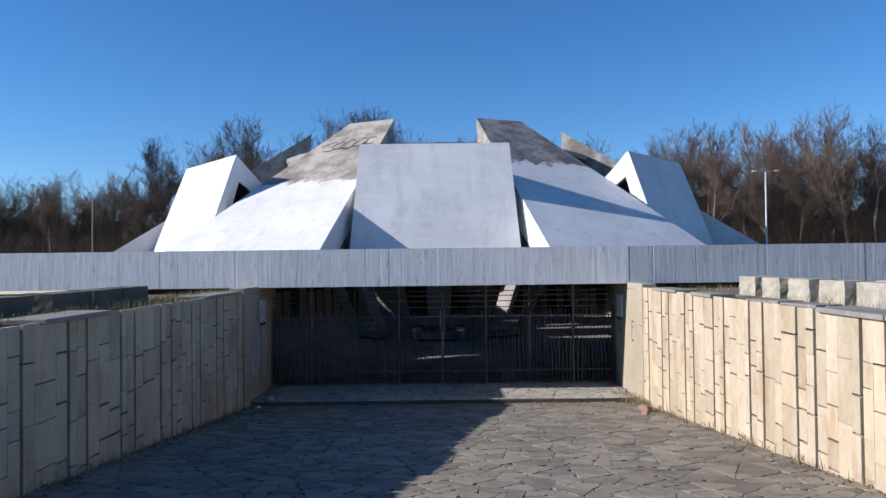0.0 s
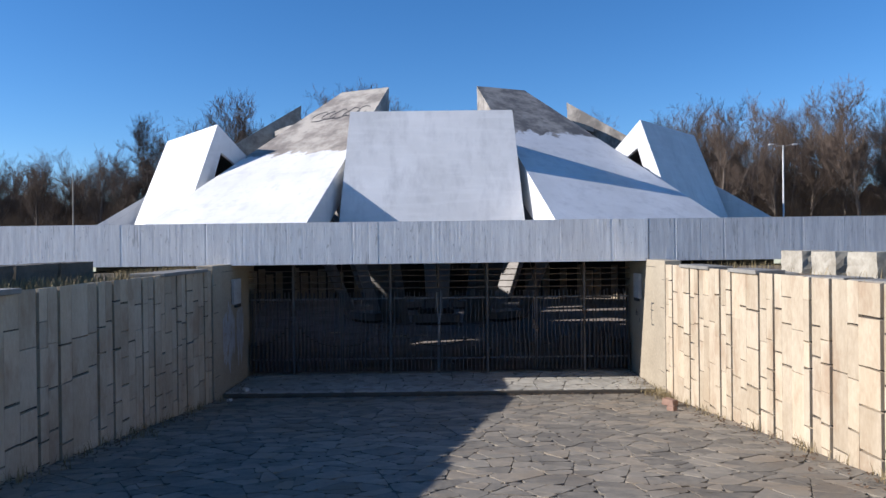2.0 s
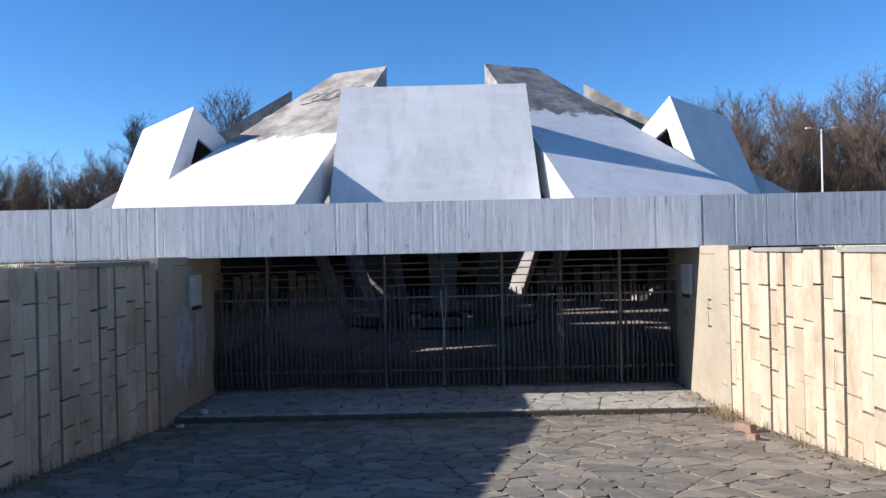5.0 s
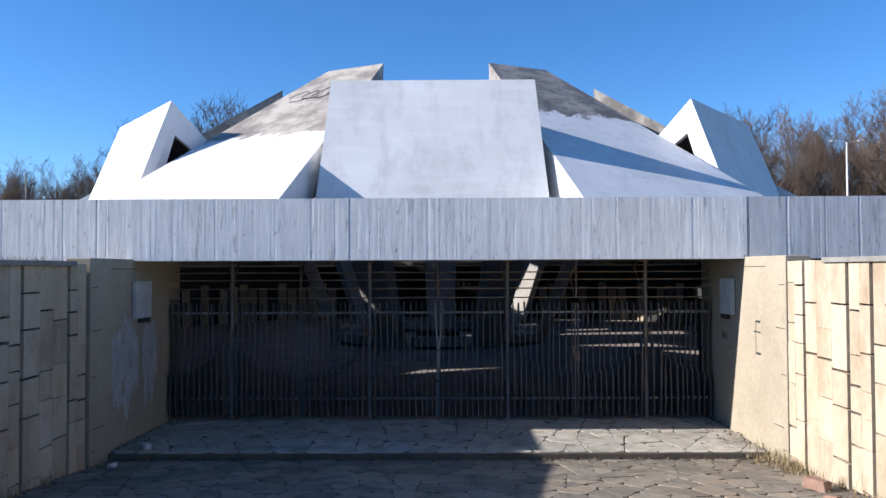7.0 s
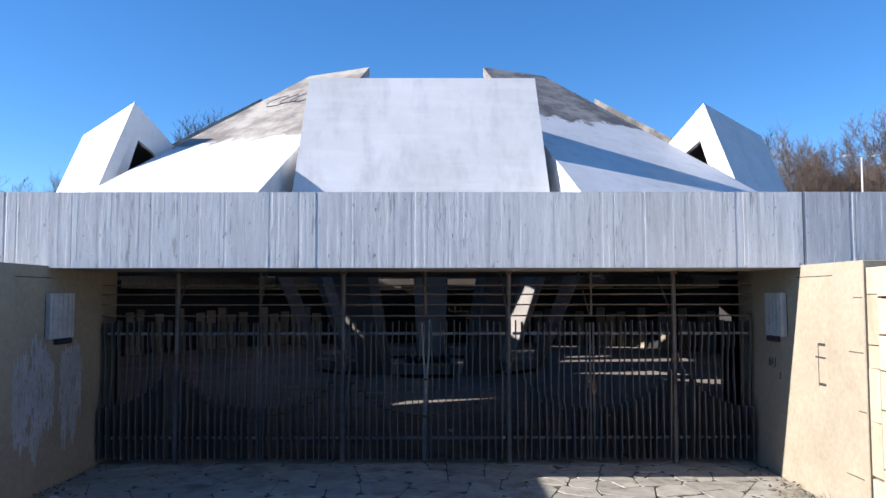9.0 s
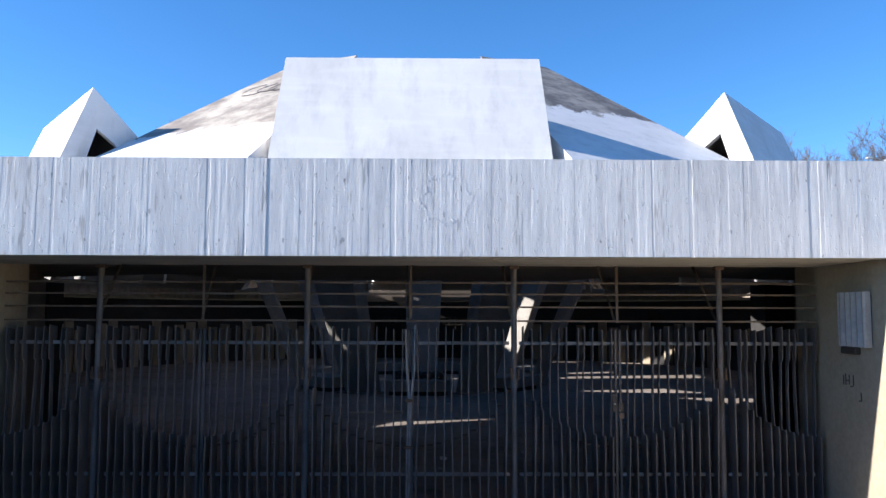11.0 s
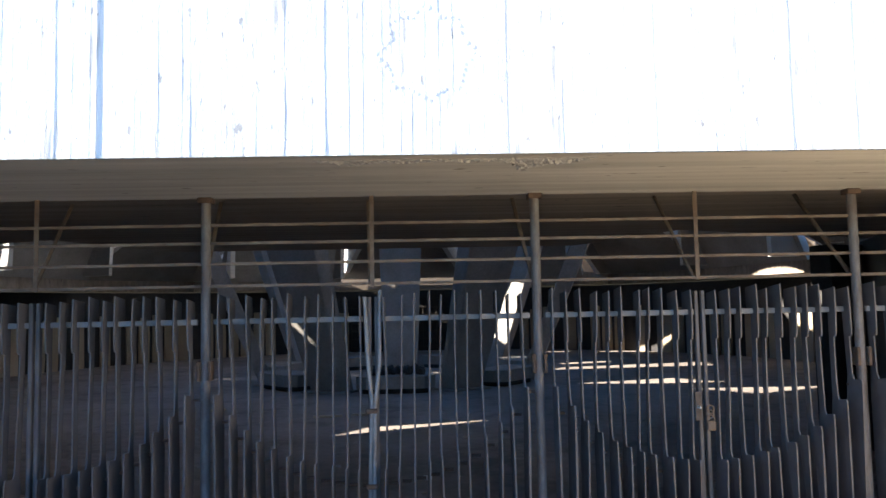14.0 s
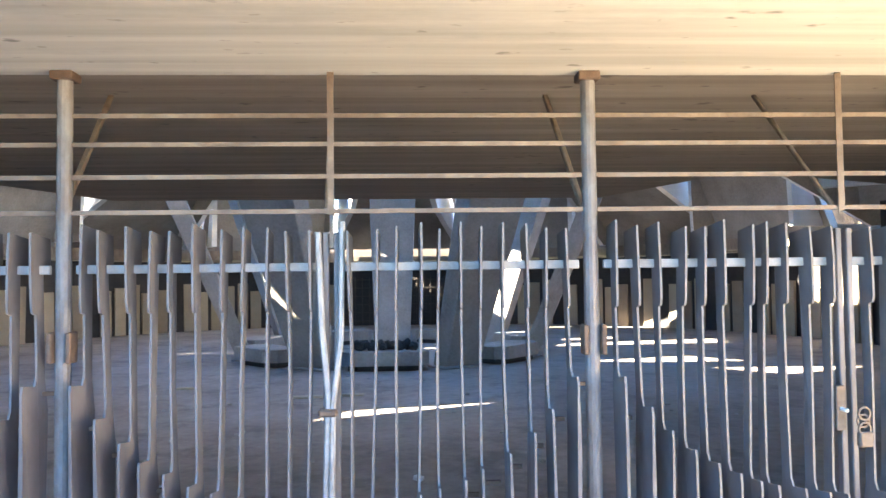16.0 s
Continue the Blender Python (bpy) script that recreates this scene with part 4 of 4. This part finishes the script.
# ---- bare woods ----
def tree_mesh(seed, height):
    """Trunk with limbs, and a crown of twigs, as two meshes."""
    rnd = random.Random(seed)
    wood, twig = ([], []), ([], [])

    def tube(store, a, b, ra, rb, sides):
        vs, fs = store
        d = (b - a).normalized()
        u = d.orthogonal().normalized()
        w = d.cross(u)
        i = len(vs)
        for c, r in ((a, ra), (b, rb)):
            for k in range(sides):
                q = k / sides * 2 * math.pi
                vs.append(c + u * (r * math.cos(q)) + w * (r * math.sin(q)))
        for k in range(sides):
            j = (k + 1) % sides
            fs.append((i + k, i + j, i + sides + j, i + sides + k))

    def grow(p, d, length, r, level):
        segs = 4 if level < 2 else 3 if level < 4 else 2
        for k in range(segs):
            bend = .10 if level == 0 else .20
            d = (d + Vector((rnd.gauss(0, bend), rnd.gauss(0, bend), rnd.gauss(.06, bend * .6)))).normalized()
            q = p + d * (length / segs)
            r2 = r * (.86 if level == 0 else .78)
            tube(wood if level < 3 else twig, p, q, r, r2, (7, 5, 4, 3, 3, 3)[level])
            if level < 5 and (level > 0 or k >= 1):
                kids = (2, 2, 2, 2, 2)[level] if rnd.random() < .85 else 1
                for _ in range(kids):
                    side = Vector((rnd.gauss(0, 1), rnd.gauss(0, 1), rnd.gauss(.15, .5))).normalized()
                    nd = (d * .8 + side * (.62 if level < 3 else .8) + Vector((0, 0, .22))).normalized()
                    grow(p + (q - p) * rnd.uniform(.3, 1), nd, length * rnd.uniform(.42, .66), max(r2 * .60, .0105), level + 1)
            p, r = q, r2

    grow(Vector((0, 0, 0)), Vector((0, 0, 1)), height * .72, height * .016, 0)
    out = []
    for nm, (vs, fs), mat in (("trunk", wood, M_BARK), ("crown", twig, M_TWIG)):
        me = bpy.data.meshes.new(nm)
        me.from_pydata(vs, [], fs)
        me.materials.append(mat)
        out.append(me)
    return out


protos = []
for sd, h in ((1, 9.5), (2, 11.5), (3, 13.0), (4, 12.0), (5, 10.5)):
    th = empty("bare_tree", "bare leafless winter tree with fine brown twigs", "tree", "bare trees")
    for nm, me in zip(("trunk", "crown"), tree_mesh(sd * 13, h)):
        ob = new(nm, me)
        ob.parent = th
    protos.append(th)
rnd = random.Random(44)
tall = [max(v.co.z for o in th.children for v in o.data.vertices) for th in protos]
spots = []
for row, (y0, gap) in enumerate(((59, 4.9), (65, 4.7), (72, 4.5), (81, 4.0))):
    x = -66 + row * 2
    while x < 72:
        spots.append((x + rnd.uniform(-1.3, 1.3), y0 + rnd.uniform(-2, 3)))
        x += gap * rnd.uniform(.75, 1.3)
for k, (x, y) in enumerate(spots):
    src = protos[rnd.randrange(5)]
    a = math.degrees(math.atan2(x, y))
    want = 9.3 if a < -21 else 11.5 if a < -14 else 14.2 if a < -1 else 12.6 if a < 5 else 11.4 if a < 14 else 12.8 if a < 27 else 13.4
    which = k if k < 5 else protos.index(src)
    size = want * rnd.uniform(.80, 1.0) * (1 + (y - 59) / 90) / tall[which]
    m = pose(x, y, LEVEL - .05, 0, 0, rnd.uniform(0, 360)) @ Matrix.Scale(size, 4)
    if k < 5:
        th = protos[k]
        th.matrix_basis = m
    else:
        th = copy_thing(src, pose(0, 0, 0))
        th.matrix_basis = m

# far edge of the woods
bm = bmesh.new()
prev = None
for k in range(301):
    x = -150 + k
    y = 96 + 3 * math.sin(k * .13)
    h = LEVEL + 6.2 + 1.2 * math.sin(k * .21) + rnd.uniform(-1.1, 1.1) + (2.0 if x > 20 else 0)
    cur = [bm.verts.new((x, y, LEVEL)), bm.verts.new((x, y, h))]
    if prev:
        bm.faces.new((prev[0], cur[0], cur[1], prev[1]))
    prev = cur
tagged(part("backdrop", bm, M_BRUSH), "far dark edge of the leafless woods", "woods", kind="structure")

# undergrowth between the trunks
vs, fs = [], []
for k in range(34000):
    x, y = rnd.uniform(-74, 80), rnd.uniform(57, 92)
    h = rnd.uniform(1.2, 3.4) * (1.6 if x > 22 else 1.1) * (1 + (y - 57) / 24)
    p, d, w = Vector((x, y, LEVEL)), Vector((rnd.gauss(0, .35), rnd.gauss(0, .35), 1)).normalized(), .02
    for s_ in range(3):
        q = p + d * h / 3
        i = len(vs)
        vs += [p + Vector((-w, 0, 0)), p + Vector((w, 0, 0)), q + Vector((w * .6, 0, 0)), q + Vector((-w * .6, 0, 0))]
        fs.append((i, i + 1, i + 2, i + 3))
        for _ in range(2):
            e = q + Vector((rnd.gauss(0, .4), rnd.gauss(0, .3), rnd.uniform(-.1, .7)))
            i = len(vs)
            vs += [q + Vector((0, 0, -w * .6)), q + Vector((0, 0, w * .6)), e]
            fs.append((i, i + 1, i + 2))
        p, d, w = q, (d + Vector((rnd.gauss(0, .35), rnd.gauss(0, .35), 0))).normalized(), w * .65
me = bpy.data.meshes.new("undergrowth")
me.from_pydata(vs, [], fs)
me.materials.append(M_BRUSH)
tagged(new("undergrowth", me), "dense brown leafless brushwood under the trees", "undergrowth", kind="stuff")

# ---- pieces: hall slabs, wall slabs, flagstones ----
random.seed(31)
hall_mesh = {}
for k in range(150):
    az = k * 360 / 150
    if min(az, 360 - az) < 30 or abs(az - 180) < 11 or random.random() < .24:
        continue
    v = k % 4
    if v not in hall_mesh:
        bm = boxed((-.225 + .03 * (v % 2), -.10, 0), (.225, -.012, 1.58 + .11 * v), .012)
        me = bpy.data.meshes.new("slab")
        bm.to_mesh(me)
        bm.free()
        me.materials.append(M_SLAB)
        hall_mesh[v] = me
    ob = new("slab", hall_mesh[v])
    ob.parent = ringwall
    p = polar(az, 0, RING - .03, HALL)
    ob.location, ob.rotation_euler = p, (random.uniform(-.03, .01), random.uniform(-.01, .01), radians(180 - az) + random.uniform(-.04, .04))

# limestone slabs of the two ramp walls
def clad(wall, face, sign, start, near):
    """Alternate narrow and wide upright strips of slabs, with deep grooves between them."""
    far_bm = bmesh.new()
    y = start
    k = 0
    while y > -13.8:
        w = .37 if k % 2 == 0 else .865
        cuts = [y] + sorted((y - w * f * random.uniform(.9, 1.1) for f in ((.52,) if k % 2 == 0 else random.choice(((.24, .52, .78), (.34, .62), (.28, .70))))), reverse=True) + [y - w]
        strips = list(zip(cuts[1:], cuts[:-1]))
        for ya, yb in strips:
            z = ramp_z((ya + yb) / 2) - .12 - random.uniform(0, .4)
            while z < TOP - .08:
                h = random.choice((.24, .32, .40, .5) if k % 2 == 0 else (.32, .42, .55, .7)) * random.uniform(.85, 1.15)
                z1 = z + h
                if TOP - z1 < .25:
                    z1 = TOP
                d = random.choice((.0, .0, .0015, .003)) + random.uniform(0, .001)
                xa, xb = face - sign * .05, face + sign * (d - .006)
                lo_c, hi_c = (min(xa, xb), ya + .0012, z + .001), (max(xa, xb), yb - .0012, z1 - .001)
                if near[0] < ya < near[1]:
                    bm = boxed(lo_c, hi_c, .002)
                    for v in bm.verts:
                        v.co += Vector((0, 0, random.gauss(0, .003)))
                    part("slab", bm, M_STONE, wall)
                else:
                    box(far_bm, lo_c, hi_c)
                z = z1 + random.choice((.004, .010, .016, .020, .026))
        y -= w + .062
        k += 1
    tagged(part("far_slabs", far_bm, M_STONES, wall), kind="stuff")


clad(bpy.data.objects["wall_east"], X1, -1, 15.58, (5.5, 16))
clad(bpy.data.objects["wall_west"], X0, 1, 15.52, (5.5, 16))


# crazy paving
def cells(x0, x1, y0, y1, size, seed, sx=1.25, gap=.0055):
    """Uneven polygons that fill a rectangle."""
    rnd = random.Random(seed)
    pts = []
    ny = max(1, round((y1 - y0) / size))
    nx = max(1, round((x1 - x0) / (size * sx)))
    for j in range(-1, ny + 1):
        for i in range(-1, nx + 1):
            pts.append((x0 + (i + .5 + (j % 2) * .5 + rnd.uniform(-.49, .49)) * (x1 - x0) / nx, y0 + (j + .5 + rnd.uniform(-.49, .49)) * (y1 - y0) / ny))
    out = []
    reach = size * sx * 2.6
    for px, py in pts:
        poly = [(x0, y0), (x1, y0), (x1, y1), (x0, y1)]
        for qx, qy in pts:
            if (qx, qy) == (px, py) or abs(qx - px) > reach or abs(qy - py) > reach:
                continue
            mx, my, nx_, ny_ = (px + qx) / 2, (py + qy) / 2, qx - px, qy - py
            keep = []
            for a, b in zip(poly, poly[1:] + poly[:1]):
                da, db = (a[0] - mx) * nx_ + (a[1] - my) * ny_, (b[0] - mx) * nx_ + (b[1] - my) * ny_
                if da <= 0:
                    keep.append(a)
                if da * db < 0:
                    t = da / (da - db)
                    keep.append((a[0] + (b[0] - a[0]) * t, a[1] + (b[1] - a[1]) * t))
            poly = keep
            if len(poly) < 3:
                break
        if len(poly) < 3:
            continue
        cx, cy = sum(p[0] for p in poly) / len(poly), sum(p[1] for p in poly) / len(poly)
        area = abs(sum(a[0] * b[1] - a[1] * b[0] for a, b in zip(poly, poly[1:] + poly[:1]))) / 2
        if area < .004:
            continue
        g = gap / max(.05, math.sqrt(area))
        out.append([(cx + (x - cx) * (1 - 2 * g), cy + (y - cy) * (1 - 2 * g)) for x, y in poly])
    return out


def broken(poly, rnd, smallest, largest):
    """Splits a polygon again and again, across its longer way, into uneven stones."""
    area = abs(sum(a[0] * b[1] - a[1] * b[0] for a, b in zip(poly, poly[1:] + poly[:1]))) / 2
    if area < rnd.uniform(smallest, largest):
        return [poly]
    cx, cy = sum(p[0] for p in poly) / len(poly), sum(p[1] for p in poly) / len(poly)
    sxx, syy, sxy = sum((p[0] - cx) ** 2 for p in poly), sum((p[1] - cy) ** 2 for p in poly), sum((p[0] - cx) * (p[1] - cy) for p in poly)
    a = .5 * math.atan2(2 * sxy, sxx - syy) + rnd.uniform(-.32, .32)
    nx_, ny_ = math.cos(a), math.sin(a)
    off = rnd.uniform(-.22, .22) * math.sqrt(area)
    sides = ([], [])
    for p, q in zip(poly, poly[1:] + poly[:1]):
        dp, dq = (p[0] - cx) * nx_ + (p[1] - cy) * ny_ - off, (q[0] - cx) * nx_ + (q[1] - cy) * ny_ - off
        sides[0 if dp <= 0 else 1].append(p)
        if dp * dq < 0:
            t = dp / (dp - dq)
            c = (p[0] + (q[0] - p[0]) * t, p[1] + (q[1] - p[1]) * t)
            sides[0].append(c)
            sides[1].append(c)
    if min(len(sides[0]), len(sides[1])) < 3:
        return [poly]
    return broken(sides[0], rnd, smallest, largest) + broken(sides[1], rnd, smallest, largest)


def worn(poly, rnd, gap):
    """The stone inside its joint: drawn in by the gap, with chipped corners."""
    cx, cy = sum(p[0] for p in poly) / len(poly), sum(p[1] for p in poly) / len(poly)
    out = []
    for k, (x, y) in enumerate(poly):
        far = math.hypot(x - cx, y - cy)
        f = max(.5, 1 - 1.5 * gap * rnd.uniform(.5, 1.6) / max(far, .03))
        here = (cx + (x - cx) * f, cy + (y - cy) * f)
        for nb in (poly[k - 1], poly[(k + 1) % len(poly)]):
            cut = rnd.uniform(.06, .24)
            out.append((here[0] + (nb[0] - x) * cut, here[1] + (nb[1] - y) * cut))
    return out


random.seed(77)
paving = empty("paving", "grey crazy paving of uneven flagstones on the ramp", "paving", kind="structure")
rest = bmesh.new()
stone_rnd = random.Random(9)
for poly in [worn(p, stone_rnd, .0042) for big in cells(X0 + .01, X1 - .01, -13.9, FOOT - .02, 1.05, 9, gap=0.0) for p in broken(big, stone_rnd, .045, .19)]:
    yc = sum(p[1] for p in poly) / len(poly)
    up = random.gauss(0, .0018)
    near = 10.0 < yc < 12.9
    bm = bmesh.new() if near else rest
    before = len(bm.verts)
    prism(poly, -.03, up, bm, .006, .002)
    bm.verts.ensure_lookup_table()
    tx, ty = random.gauss(0, .003), random.gauss(0, .003)
    xc = sum(p[0] for p in poly) / len(poly)
    for v in bm.verts[before:]:
        v.co.z += ramp_z(v.co.y) + (v.co.x - xc) * tx + (v.co.y - yc) * ty
    if near:
        part("flagstone", bm, M_FLAG, paving)
tagged(part("far_flagstones", rest, M_FLAGS, paving), kind="stuff")
step = bpy.data.objects["platform"]
for poly in [worn(p, stone_rnd, .006) for big in cells(X0 + .02, X1 - .02, FOOT + .005, GY + .3, 1.0, 23, 1.3, 0.0) for p in broken(big, stone_rnd, .10, .38)]:
    part("flagstone", prism(poly, .02, .046 + random.gauss(0, .002), None, .006, .002), M_STEP, step)
